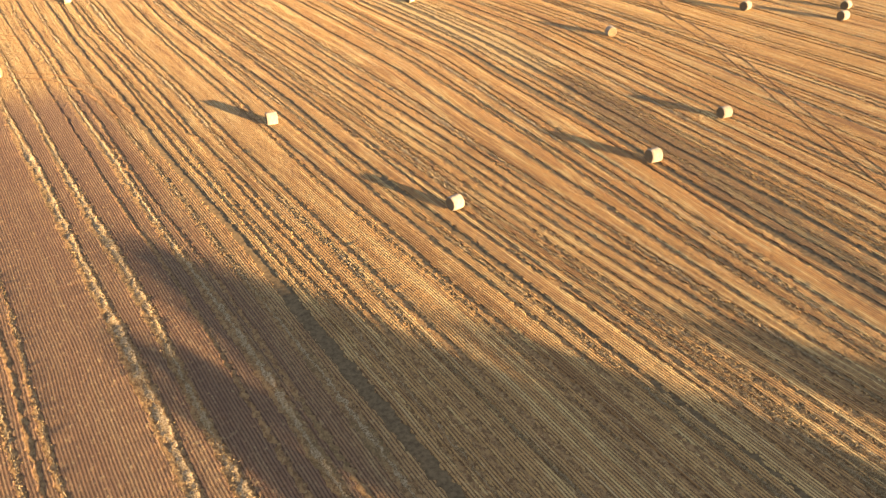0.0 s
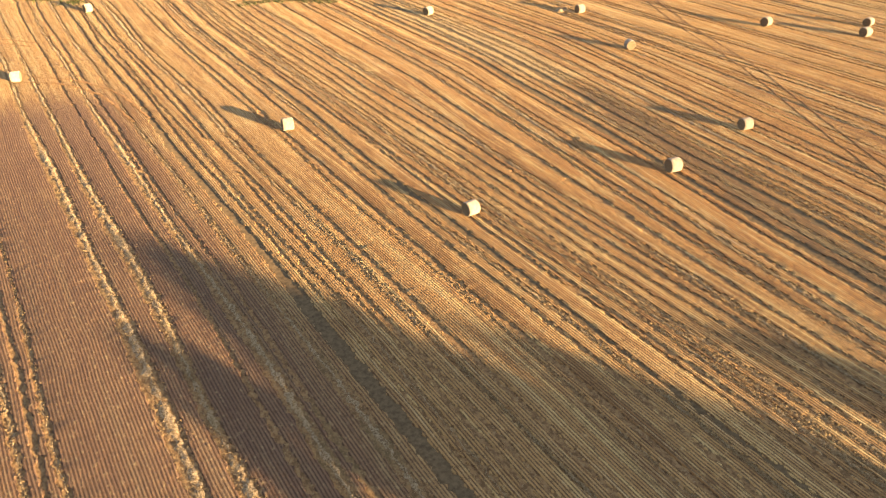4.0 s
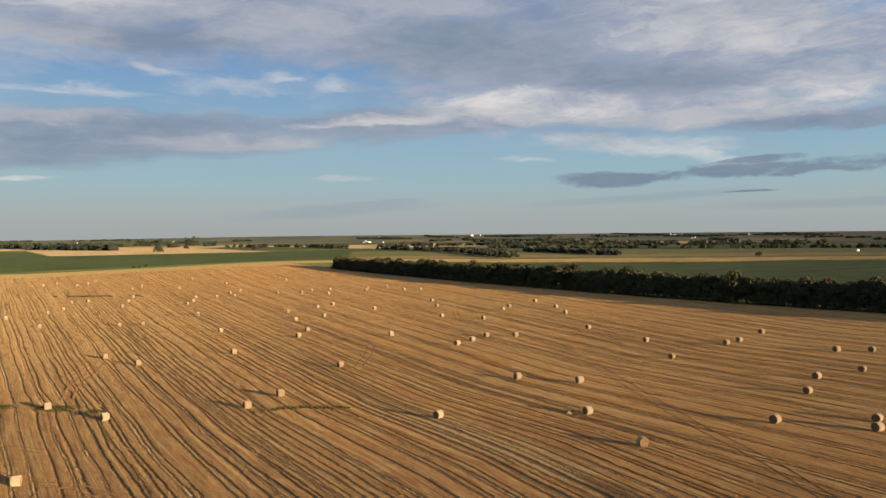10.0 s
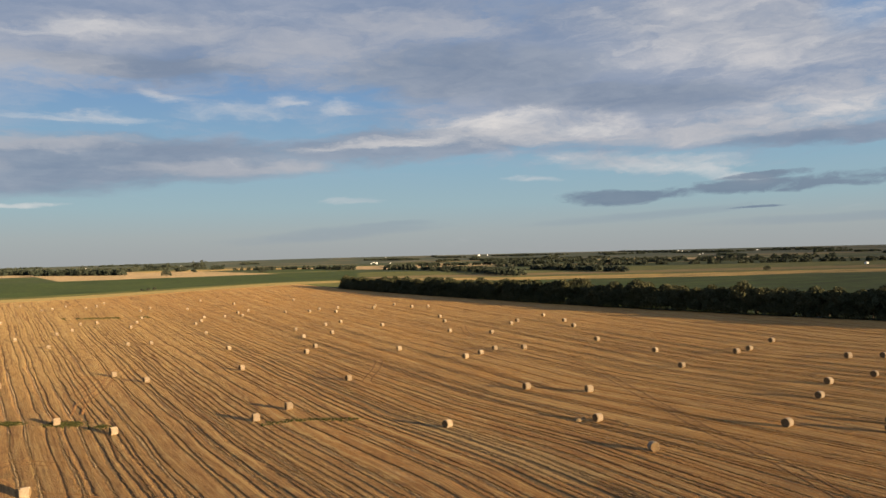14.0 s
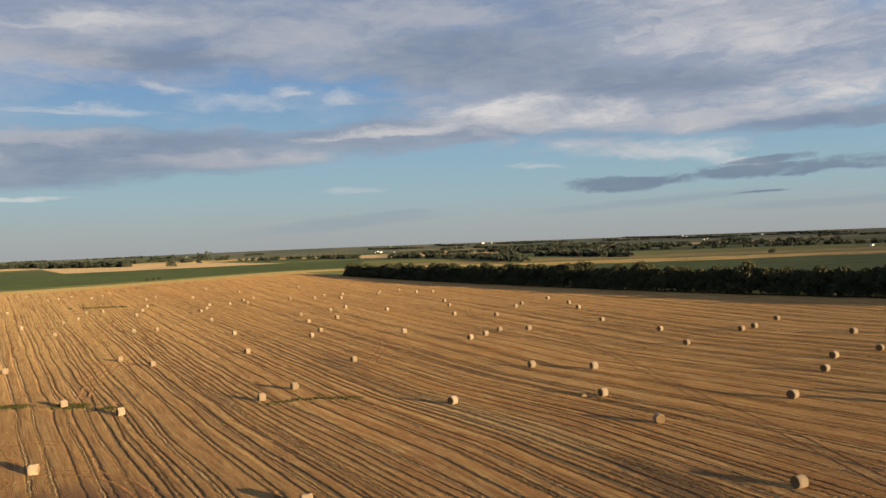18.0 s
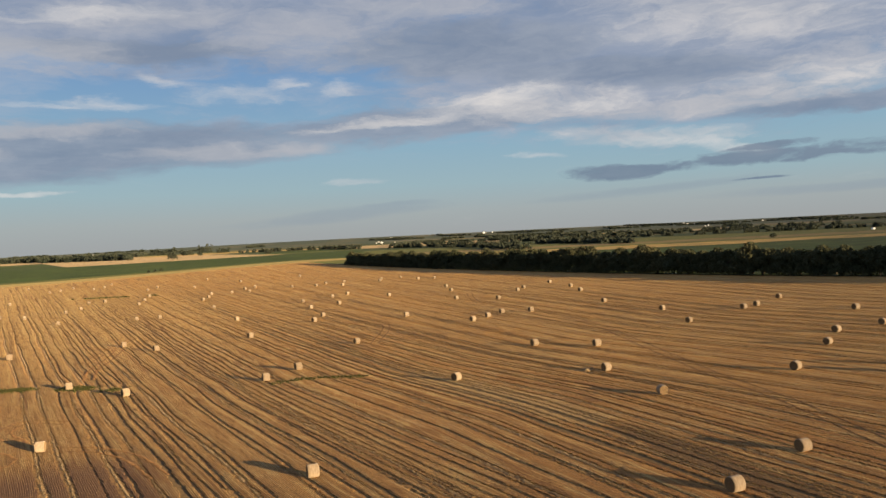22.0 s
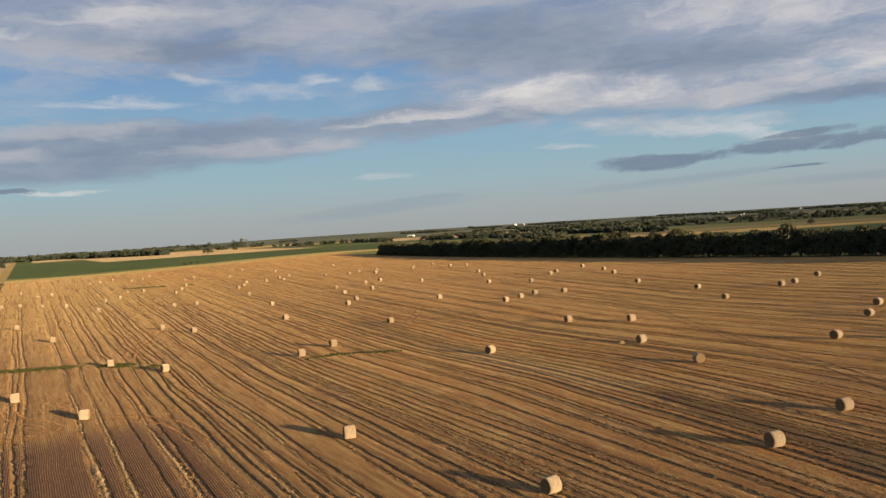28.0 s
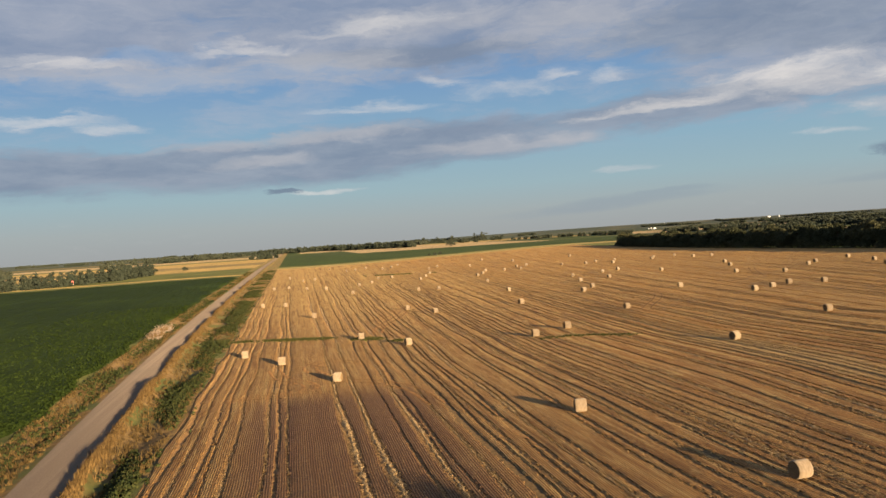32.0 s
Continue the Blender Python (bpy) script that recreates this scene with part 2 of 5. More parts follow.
class Mat:
    """A principled material with the usual coordinates at hand."""

    def __init__(self, name, rough=0.85, spec=0.25):
        self.m = bpy.data.materials.new(name)
        self.m.use_nodes = True
        self.nt = self.m.node_tree
        self.b = self.nt.nodes["Principled BSDF"]
        self.b.inputs["Roughness"].default_value = rough
        self.b.inputs["Specular IOR Level"].default_value = spec
        self.b.inputs["Diffuse Roughness"].default_value = 1.0
        geo = self.nt.nodes.new("ShaderNodeNewGeometry")
        self.pos = geo.outputs["Position"]
        self.island = geo.outputs["Random Per Island"]
        self.rand = self.nt.nodes.new("ShaderNodeObjectInfo").outputs["Random"]
        tc = self.nt.nodes.new("ShaderNodeTexCoord")
        self.obj = tc.outputs["Object"]
        sep = self.nt.nodes.new("ShaderNodeSeparateXYZ")
        self.nt.links.new(self.pos, sep.inputs[0])
        self.x, self.y, self.z = sep.outputs

    def math(self, op, a, b=None, clamp=False):
        return math_node(self.nt, op, a, b, None, clamp)

    def vec(self, x, y, z=0.0):
        c = self.nt.nodes.new("ShaderNodeCombineXYZ")
        for s, v in zip(c.inputs, (x, y, z)):
            plug(self.nt, s, v)
        return c.outputs[0]

    def noise(self, scale, vec=None, detail=4, rough=0.55, warp=0.0):
        return noise_tex(self.nt, self.pos if vec is None else vec, scale, detail, rough, warp)

    def stretch(self, kx, ky, detail=4, rough=0.55, x=None):
        return self.noise(1.0, self.vec(self.math("MULTIPLY", self.x if x is None else x, kx), self.math("MULTIPLY", self.y, ky)), detail, rough)

    def mix(self, f, a, b, blend="MIX"):
        return mix(self.nt, f, a, b, blend)

    def smooth(self, v, lo, hi):
        return smooth(self.nt, v, lo, hi)

    def done(self, colour, bump=None, strength=0.5, dist=0.05, depth=0.86):
        colour = self.mix(1.0, colour, (depth, depth, depth), "MULTIPLY")
        plug(self.nt, self.b.inputs["Base Color"], colour)
        if bump is not None:
            n = self.nt.nodes.new("ShaderNodeBump")
            n.inputs["Strength"].default_value, n.inputs["Distance"].default_value = strength, dist
            self.nt.links.new(bump, n.inputs["Height"])
            self.nt.links.new(n.outputs[0], self.b.inputs["Normal"])
        return self.m


def stubble_material():
    k = Mat("stubble", 0.9, 0.15)
    k.b.inputs["Diffuse Roughness"].default_value = 0.4
    # coordinate across the rows, which fan out past the middle of the field and lean near the eye
    fan = k.math("ADD", 1.0, k.math("MULTIPLY", k.math("MAXIMUM", k.math("SUBTRACT", k.y, FAN_START), 0.0), FAN))
    along_y = k.math("MINIMUM", k.math("MAXIMUM", k.y, 10.0), 75.0)
    lean_ref = k.math("SUBTRACT", 74.0, k.math("MULTIPLY", k.x, 0.69))
    lean_at = k.math("MULTIPLY", k.math("MULTIPLY", k.smooth(k.x, 36.0, 46.0), k.smooth(k.x, 80.0, 66.0)), LEAN)
    wig = k.math("MULTIPLY", k.math("SUBTRACT", k.noise(0.05, None, 3), 0.5), 0.9)
    x = k.math("SUBTRACT", k.math("DIVIDE", k.math("ADD", k.x, wig), fan), k.math("MULTIPLY", lean_at, k.math("SUBTRACT", along_y, lean_ref)))
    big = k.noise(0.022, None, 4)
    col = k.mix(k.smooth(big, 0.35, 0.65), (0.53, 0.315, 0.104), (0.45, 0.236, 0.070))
    # far brightening in grazing light put into the colour: pale far, dark red near
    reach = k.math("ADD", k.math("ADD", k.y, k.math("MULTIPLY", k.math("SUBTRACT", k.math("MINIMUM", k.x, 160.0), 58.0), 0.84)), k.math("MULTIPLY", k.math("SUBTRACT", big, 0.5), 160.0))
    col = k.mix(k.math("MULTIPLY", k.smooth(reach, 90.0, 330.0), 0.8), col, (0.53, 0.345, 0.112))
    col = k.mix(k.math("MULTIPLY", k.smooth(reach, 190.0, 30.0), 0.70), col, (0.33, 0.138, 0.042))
    # pale gold at low x, redder at high x
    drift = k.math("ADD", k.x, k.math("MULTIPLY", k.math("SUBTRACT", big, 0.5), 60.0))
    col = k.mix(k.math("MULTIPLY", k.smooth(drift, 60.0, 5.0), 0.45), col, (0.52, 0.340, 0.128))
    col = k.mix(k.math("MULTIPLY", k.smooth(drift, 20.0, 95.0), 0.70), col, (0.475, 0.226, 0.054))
    # passes of the harvester: strips of slightly different tone
    strip = k.stretch(0.33, 0.006, 6, 0.7, x)
    col = k.mix(k.math("MULTIPLY", k.smooth(strip, 0.42, 0.62), k.math("ADD", k.math("MULTIPLY", k.smooth(reach, 40.0, 140.0), 0.52), 0.28)), col, (0.50, 0.298, 0.098))
    strip2 = k.stretch(0.9, 0.010, 5, 0.68, k.math("ADD", x, 77.0))
    col = k.mix(k.math("MULTIPLY", k.smooth(strip2, 0.54, 0.60), 0.75), col, (0.215, 0.102, 0.033))
    strip3 = k.stretch(1.7, 0.014, 5, 0.68, k.math("ADD", x, 31.0))
    col = k.mix(k.math("MULTIPLY", k.smooth(strip3, 0.55, 0.61), 0.85), col, (0.64, 0.430, 0.160))
    strip4 = k.stretch(3.4, 0.030, 3, 0.65, k.math("ADD", x, 13.0))
    col = k.mix(k.math("MULTIPLY", k.smooth(strip4, 0.58, 0.64), 0.42), col, (0.14, 0.072, 0.028))
    col = k.mix(k.math("MULTIPLY", k.smooth(strip4, 0.42, 0.36), 0.35), col, (0.54, 0.37, 0.160))
    # chaff scattered along the passes, and the barer ground beside it
    chaff = k.stretch(1.5, 0.13, 6, 0.72, k.math("ADD", x, 19.0))
    col = k.mix(k.math("MULTIPLY", k.smooth(chaff, 0.54, 0.60), 0.60), col, (0.64, 0.440, 0.170))
    col = k.mix(k.math("MULTIPLY", k.smooth(chaff, 0.46, 0.40), 0.65), col, (0.235, 0.115, 0.038))
    # thin lines of missed stalks and of bare soil
    thin = k.stretch(7.5, 0.045, 3, 0.7, k.math("ADD", x, 53.0))
    col = k.mix(k.math("MULTIPLY", k.smooth(thin, 0.60, 0.64), 0.70), col, (0.085, 0.045, 0.019))
    col = k.mix(k.math("MULTIPLY", k.smooth(thin, 0.40, 0.36), 0.60), col, (0.60, 0.44, 0.220))
    # lower brightness towards the road, painted in as a darker colour
    roadside_dim = k.math("MULTIPLY", k.smooth(k.math("ADD", k.x, k.math("MULTIPLY", wig, 3.0)), 48.0, 4.0), k.smooth(reach, 175.0, 90.0))
    col = k.mix(k.math("MULTIPLY", roadside_dim, 0.28), col, (0.185, 0.096, 0.036))
    # low-cut brown corner near the tree shade
    corner = k.math("MULTIPLY", k.smooth(k.math("ADD", k.y, k.math("MULTIPLY", wig, 2.0)), 95.0, 84.0), k.smooth(k.math("ADD", k.x, wig), 17.0, 10.0))
    col = k.mix(k.math("MULTIPLY", k.math("MULTIPLY", corner, k.smooth(k.x, -8.0, -3.0)), 0.8), col, (0.158, 0.086, 0.051))
    # a paler, well-covered strip of straw, and the darker strip that follows it
    wob = k.math("MULTIPLY", k.math("SUBTRACT", k.noise(0.35, None, 4), 0.5), 5.0)
    px, py = k.math("ADD", k.x, wob), k.math("ADD", k.y, wob)
    pale = k.math("MULTIPLY", k.math("MULTIPLY", k.smooth(px, 53.0, 56.0), k.smooth(px, 62.0, 59.0)), k.math("MULTIPLY", k.smooth(py, 62.0, 64.0), k.smooth(py, 125.0, 85.0)))
    col = k.mix(k.math("MULTIPLY", pale, 0.60), col, (0.57, 0.395, 0.165))
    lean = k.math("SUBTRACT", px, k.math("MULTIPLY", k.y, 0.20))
    dark_strip = k.math("MULTIPLY", k.math("MULTIPLY", k.smooth(lean, 42.5, 44.0), k.smooth(lean, 48.0, 46.0)), k.math("MULTIPLY", k.smooth(py, 10.0, 20.0), k.smooth(py, 62.0, 57.0)))
    col = k.mix(k.math("MULTIPLY", dark_strip, 0.65), col, (0.085, 0.060, 0.033))
    # drill rows
    rowx = k.math("MULTIPLY", x, 2 * math.pi / 0.19)
    row = k.math("ADD", k.math("MULTIPLY", k.math("SINE", rowx), 0.5), 0.5)
    speck = k.noise(5.0, None, 4, 0.7)
    row_on = k.math("MULTIPLY", k.smooth(row, 0.60, 0.20), k.smooth(speck, 0.25, 0.50))
    close = k.smooth(k.math("ADD", k.y, k.math("MULTIPLY", k.x, 0.6)), 120.0, 60.0)
    row_on = k.math("ADD", k.math("MULTIPLY", k.math("SUBTRACT", row_on, 0.30), close), 0.30)
    col = k.mix(k.math("MULTIPLY", row_on, 0.80), col, (0.058, 0.031, 0.016))
    fleck = k.noise(2.6, k.vec(k.math("MULTIPLY", k.x, 1.3), k.math("MULTIPLY", k.y, 0.8)), 5, 0.72)
    col = k.mix(k.math("MULTIPLY", k.smooth(fleck, 0.57, 0.66), 0.40), col, (0.50, 0.345, 0.155))
    col = k.mix(k.math("MULTIPLY", k.smooth(fleck, 0.43, 0.37), 0.68), col, (0.10, 0.052, 0.021))
    h = k.math("ADD", k.math("MULTIPLY", k.math("MULTIPLY", row, close), 0.25), k.math("MULTIPLY", fleck, 1.2))
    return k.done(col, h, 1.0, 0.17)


def straw_row_material():
    k = Mat("loose_straw", 0.9, 0.15)
    n = k.noise(9.0, None, 4, 0.75)
    m = k.noise(0.35, None, 3)
    col = k.mix(k.smooth(n, 0.40, 0.58), (0.15, 0.088, 0.036), (0.38, 0.275, 0.150))
    col = k.mix(k.math("MULTIPLY", k.smooth(m, 0.50, 0.68), 0.5), col, (0.32, 0.205, 0.085))
    col = k.mix(k.math("MULTIPLY", k.smooth(n, 0.42, 0.34), 0.8), col, (0.080, 0.050, 0.024))
    return k.done(col, n, 0.7, 0.06)


def wheel_track_material():
    k = Mat("wheel_track_soil", 0.92, 0.12)
    n = k.noise(3.2, k.vec(k.math("MULTIPLY", k.x, 1.2), k.math("MULTIPLY", k.y, 0.7)), 4, 0.7)
    col = k.mix(k.smooth(n, 0.40, 0.60), (0.15, 0.082, 0.033), (0.30, 0.175, 0.072))
    col = k.mix(k.math("MULTIPLY", k.smooth(k.noise(0.12, None, 2), 0.54, 0.66), 0.4), col, (0.13, 0.098, 0.042))
    col = k.mix(k.math("MULTIPLY", k.smooth(k.noise(6.0, None, 3, 0.7), 0.56, 0.64), 0.7), col, (0.34, 0.23, 0.11))
    return k.done(col, n, 0.6, 0.06)


def bale_materials():
    k = Mat("bale_wrap", 0.75, 0.25)
    n = k.noise(9.0, k.obj, 4, 0.65)
    sep = k.nt.nodes.new("ShaderNodeSeparateXYZ")
    k.nt.links.new(k.obj, sep.inputs[0])
    band = k.noise(1.0, k.vec(k.math("MULTIPLY", sep.outputs[0], 7.0), k.math("MULTIPLY", sep.outputs[1], 2.2), k.math("MULTIPLY", sep.outputs[2], 2.2)), 4, 0.6)
    col = k.mix(k.smooth(band, 0.3, 0.7), (0.30, 0.240, 0.165), (0.44, 0.370, 0.275))
    col = k.mix(k.math("MULTIPLY", k.smooth(n, 0.5, 0.72), 0.5), col, (0.34, 0.245, 0.125))
    tint = k.mix(k.rand, (0.60, 0.54, 0.48), (0.90, 0.85, 0.79))
    wrap = k.done(k.mix(1.0, col, tint, "MULTIPLY"), n, 0.5, 0.05)
    k = Mat("bale_end_straw", 0.9, 0.15)
    sep = k.nt.nodes.new("ShaderNodeSeparateXYZ")
    k.nt.links.new(k.obj, sep.inputs[0])
    r = k.math("SQRT", k.math("ADD", k.math("MULTIPLY", sep.outputs[1], sep.outputs[1]), k.math("MULTIPLY", sep.outputs[2], sep.outputs[2])))
    turn = k.math("ARCTAN2", sep.outputs[1], sep.outputs[2])
    spiral = k.math("SINE", k.math("ADD", k.math("MULTIPLY", r, 62.0), turn))
    n = k.noise(7.0, k.obj, 5, 0.7)
    col = k.mix(k.math("ADD", k.math("MULTIPLY", spiral, 0.25), n), (0.13, 0.084, 0.042), (0.27, 0.182, 0.092))
    return wrap, k.done(col, k.math("ADD", spiral, n), 0.6, 0.04)


def crop_material(name="crop_leaves", a=(0.016, 0.028, 0.005), b=(0.034, 0.051, 0.010), scale=1.0):
    k = Mat(name, 0.8, 0.05)
    k.b.inputs["Diffuse Roughness"].default_value = 0.2
    n = k.noise(1.8 * scale, None, 5, 0.7)
    big = k.noise(0.018, None, 4)
    rows = k.stretch(1.3 * scale, 0.02, 3)
    col = k.mix(k.smooth(n, 0.32, 0.68), a, b)
    col = k.mix(k.math("MULTIPLY", k.smooth(big, 0.45, 0.7), 0.6), col, tuple(v * 1.35 for v in b))
    col = k.mix(k.math("MULTIPLY", k.smooth(rows, 0.5, 0.7), 0.5), col, tuple(v * 0.6 for v in a))
    return k.done(col, n, 0.8, 0.25)


def verge_material():
    k = Mat("verge_grass", 0.9, 0.15)
    n = k.noise(0.8, None, 6, 0.7)
    m = k.noise(0.09, None, 4)
    col = k.mix(k.smooth(n, 0.35, 0.65), (0.090, 0.058, 0.025), (0.185, 0.122, 0.050))
    col = k.mix(k.smooth(m, 0.46, 0.60), col, (0.070, 0.076, 0.024))
    col = k.mix(k.math("MULTIPLY", k.smooth(n, 0.42, 0.30), 0.6), col, (0.040, 0.042, 0.016))
    return k.done(col, n, 0.9, 0.25)


def road_material():
    k = Mat("gravel", 0.92, 0.15)
    n = k.noise(6.0, None, 6, 0.75)
    big = k.noise(0.08, None, 4)
    col = k.mix(k.smooth(n, 0.3, 0.7), (0.100, 0.076, 0.058), (0.158, 0.124, 0.096))
    tracks = k.stretch(1.1, 0.012, 3, 0.5)
    col = k.mix(k.math("MULTIPLY", k.smooth(tracks, 0.45, 0.65), 0.5), col, (0.185, 0.148, 0.115))
    col = k.mix(k.math("MULTIPLY", k.smooth(big, 0.5, 0.7), 0.4), col, (0.115, 0.095, 0.072))
    return k.done(col, n, 0.5, 0.04)


def farmland_material():
    """Fields in strips and blocks, out to the horizon."""
    k = Mat("farmland", 0.95, 0.1)
    wob = k.math("MULTIPLY", k.math("SUBTRACT", k.noise(0.004, None, 3), 0.5), 60.0)
    deep = k.math("ADD", k.math("ADD", k.math("MULTIPLY", k.x, 0.53), k.math("MULTIPLY", k.y, 0.848)), wob)
    green, dgreen, olive, tan, pale, brown = (0.019, 0.032, 0.009), (0.022, 0.032, 0.016), (0.058, 0.064, 0.023), (0.205, 0.148, 0.062), (0.22, 0.168, 0.105), (0.110, 0.085, 0.045)
    sc = 4600.0
    right = ramp(k.nt, k.math("DIVIDE", deep, sc), [
        (0.0, green), (700 / sc, tan), (790 / sc, olive), (840 / sc, brown), (930 / sc, olive), (1180 / sc, dgreen), (1420 / sc, brown), (1500 / sc, dgreen),
        (1850 / sc, olive), (2050 / sc, dgreen), (2500 / sc, pale), (2750 / sc, dgreen), (3300 / sc, olive), (3600 / sc, dgreen)], "CONSTANT")
    yy = k.math("ADD", k.y, k.math("MULTIPLY", wob, 0.25))
    left = ramp(k.nt, k.math("DIVIDE", yy, sc), [
        (0.0, olive), (668 / sc, green), (1190 / sc, olive), (1300 / sc, green), (1520 / sc, olive), (1850 / sc, dgreen), (2150 / sc, brown), (2400 / sc, dgreen),
        (2850 / sc, dgreen), (3500 / sc, olive), (3800 / sc, dgreen)], "CONSTANT")
    side = k.math("ADD", k.math("SUBTRACT", k.math("MULTIPLY", k.x, 0.848), k.math("MULTIPLY", k.y, 0.53)), k.math("MULTIPLY", deep, 0.12))
    col = k.mix(k.smooth(side, -4.0, 4.0), left, right)
    # blocks of other crops beyond the first fields and west of the road
    v = k.nt.nodes.new("ShaderNodeTexVoronoi")
    v.distance = "CHEBYCHEV"
    v.inputs["Scale"].default_value, v.inputs["Randomness"].default_value = 0.0030, 0.75
    plug(k.nt, v.inputs["Vector"], k.pos)
    sep = k.nt.nodes.new("ShaderNodeSeparateColor")
    k.nt.links.new(v.outputs["Color"], sep.inputs[0])
    block = ramp(k.nt, sep.outputs[0], [(0.0, dgreen), (0.28, olive), (0.42, tan), (0.60, green), (0.74, pale), (0.86, dgreen)], "CONSTANT")
    far = k.math("MULTIPLY", k.smooth(k.y, 1180.0, 1200.0), k.smooth(sep.outputs[1], 0.30, 0.32))
    west = k.smooth(k.x, -20.0, -26.0)
    col = k.mix(far, col, block)
    west_col = ramp(k.nt, k.math("DIVIDE", yy, sc), [
        (0.0, olive), (487 / sc, tan), (500 / sc, olive), (520 / sc, tan), (532 / sc, olive), (690 / sc, tan), (860 / sc, brown), (980 / sc, tan), (1250 / sc, olive), (1350 / sc, pale), (1650 / sc, dgreen), (1800 / sc, brown),
        (2050 / sc, dgreen), (2600 / sc, brown), (2900 / sc, dgreen)], "CONSTANT")
    col = k.mix(west, col, west_col)
    # the pale stubble field beyond the first green one
    bay = k.math("MULTIPLY", k.math("MULTIPLY", k.smooth(k.x, 100.0, 106.0), k.smooth(k.x, 430.0, 418.0)), k.math("MULTIPLY", k.smooth(yy, 1195.0, 1200.0), k.smooth(yy, 1760.0, 1745.0)))
    col = k.mix(bay, col, pale)
    across = k.noise(1.0, k.vec(k.math("MULTIPLY", k.x, 0.004), k.math("MULTIPLY", k.y, 0.05)), 4, 0.6)
    col = k.mix(k.math("MULTIPLY", k.smooth(across, 0.50, 0.62), 0.25), col, olive)
    col = k.mix(k.math("MULTIPLY", k.smooth(across, 0.44, 0.36), 0.6), col, dgreen)
    lines = k.stretch(0.25, 0.012, 3)
    col = k.mix(k.math("MULTIPLY", k.smooth(lines, 0.45, 0.7), 0.22), col, olive)
    n = k.noise(1.0, k.vec(k.math("MULTIPLY", k.x, 0.02), k.math("MULTIPLY", k.y, 0.06)), 6, 0.7)
    col = k.mix(k.smooth(n, 0.36, 0.64), k.mix(1.0, col, (0.66, 0.68, 0.70), "MULTIPLY"), k.mix(1.0, col, (1.28, 1.22, 1.10), "MULTIPLY"))
    # darkened towards the horizon in colour, against sunlight on the rising far ground
    off = k.math("SQRT", k.math("ADD", k.math("MULTIPLY", k.x, k.x), k.math("MULTIPLY", k.y, k.y)))
    col = k.mix(k.math("MULTIPLY", k.smooth(off, 1700.0, 3000.0), 0.85), col, (0.034, 0.042, 0.034))
    return k.done(col, k.noise(0.6, None, 4), 0.4, 0.3)


def strip_material():
    k = Mat("dry_grass_strip", 0.92, 0.1)
    n = k.noise(0.25, None, 5, 0.65)
    s = k.stretch(0.01, 0.12, 3)
    col = k.mix(k.smooth(n, 0.3, 0.7), (0.125, 0.100, 0.042), (0.21, 0.160, 0.064))
    col = k.mix(k.math("MULTIPLY", k.smooth(s, 0.48, 0.62), 0.55), col, (0.11, 0.10, 0.038))
    return k.done(col, n, 0.5, 0.2)


def leaf_material(name, a, b):
    k = Mat(name, 0.75, 0.08)
    k.b.inputs["Diffuse Roughness"].default_value = 0.2
    col = k.mix(k.island, a, b)
    col = k.mix(1.0, col, k.mix(k.rand, (0.72, 0.76, 0.70), (1.18, 1.10, 1.0)), "MULTIPLY")
    return k.done(col)


def plain_material(name, colour, rough=0.7, vary=0.15, scale=4.0, spec=0.3):
    k = Mat(name, rough, spec)
    n = k.noise(scale, k.obj, 5, 0.65)
    lo, hi = tuple(c * (1 - vary) for c in colour), tuple(min(1.0, c * (1 + vary)) for c in colour)
    return k.done(k.mix(k.smooth(n, 0.3, 0.7), lo, hi), n, 0.3, 0.03, 1.0)


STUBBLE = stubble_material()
STRAW = straw_row_material()
TRACK = wheel_track_material()
# weedy rut soil, with the furrow's shade included in its dark colour
SHADED_FLOOR = plain_material("shaded_weedy_soil", (0.115, 0.076, 0.036), 0.92, 0.35, 3.0, 0.12)
BRUISED = plain_material("bruised_stubble", (0.17, 0.090, 0.036), 0.92, 0.5, 1.5, 0.1)
WRAP, END = bale_materials()
CROP = crop_material()
VERGE = verge_material()
GRAVEL = road_material()
FARMLAND = farmland_material()
STRIP = strip_material()
LEAF = leaf_material("tree_leaves", (0.042, 0.047, 0.028), (0.085, 0.090, 0.050))
# greyer leaf colour, with the haze of distance mixed into it
LEAF_FAR = leaf_material("hazed_tree_leaves", (0.036, 0.047, 0.037), (0.060, 0.070, 0.052))
WEED = leaf_material("weed_leaves", (0.020, 0.032, 0.011), (0.055, 0.064, 0.023))
WET_WEED = leaf_material("wet_weed_leaves", (0.050, 0.058, 0.020), (0.115, 0.112, 0.040))
DRY = leaf_material("dry_grass_blades", (0.085, 0.055, 0.023), (0.21, 0.140, 0.058))
STRAW_BIT = leaf_material("straw_bits", (0.12, 0.080, 0.036), (0.31, 0.220, 0.115))
BARK = plain_material("bark", (0.085, 0.065, 0.048), 0.9, 0.35, 6.0)
WHITE_WALL = plain_material("white_painted_boards", (0.78, 0.77, 0.74), 0.6, 0.06, 0.6)
GREY_ROOF = plain_material("grey_sheet_roof", (0.33, 0.34, 0.35), 0.5, 0.15, 0.5)
RED_PAINT = plain_material("red_paint", (0.45, 0.05, 0.03), 0.45, 0.15, 0.8)
DARK_RUBBER = plain_material("dark_rubber", (0.03, 0.03, 0.03), 0.8, 0.2, 2.0)
STEEL = plain_material("galvanised_steel", (0.62, 0.64, 0.65), 0.4, 0.12, 0.6)


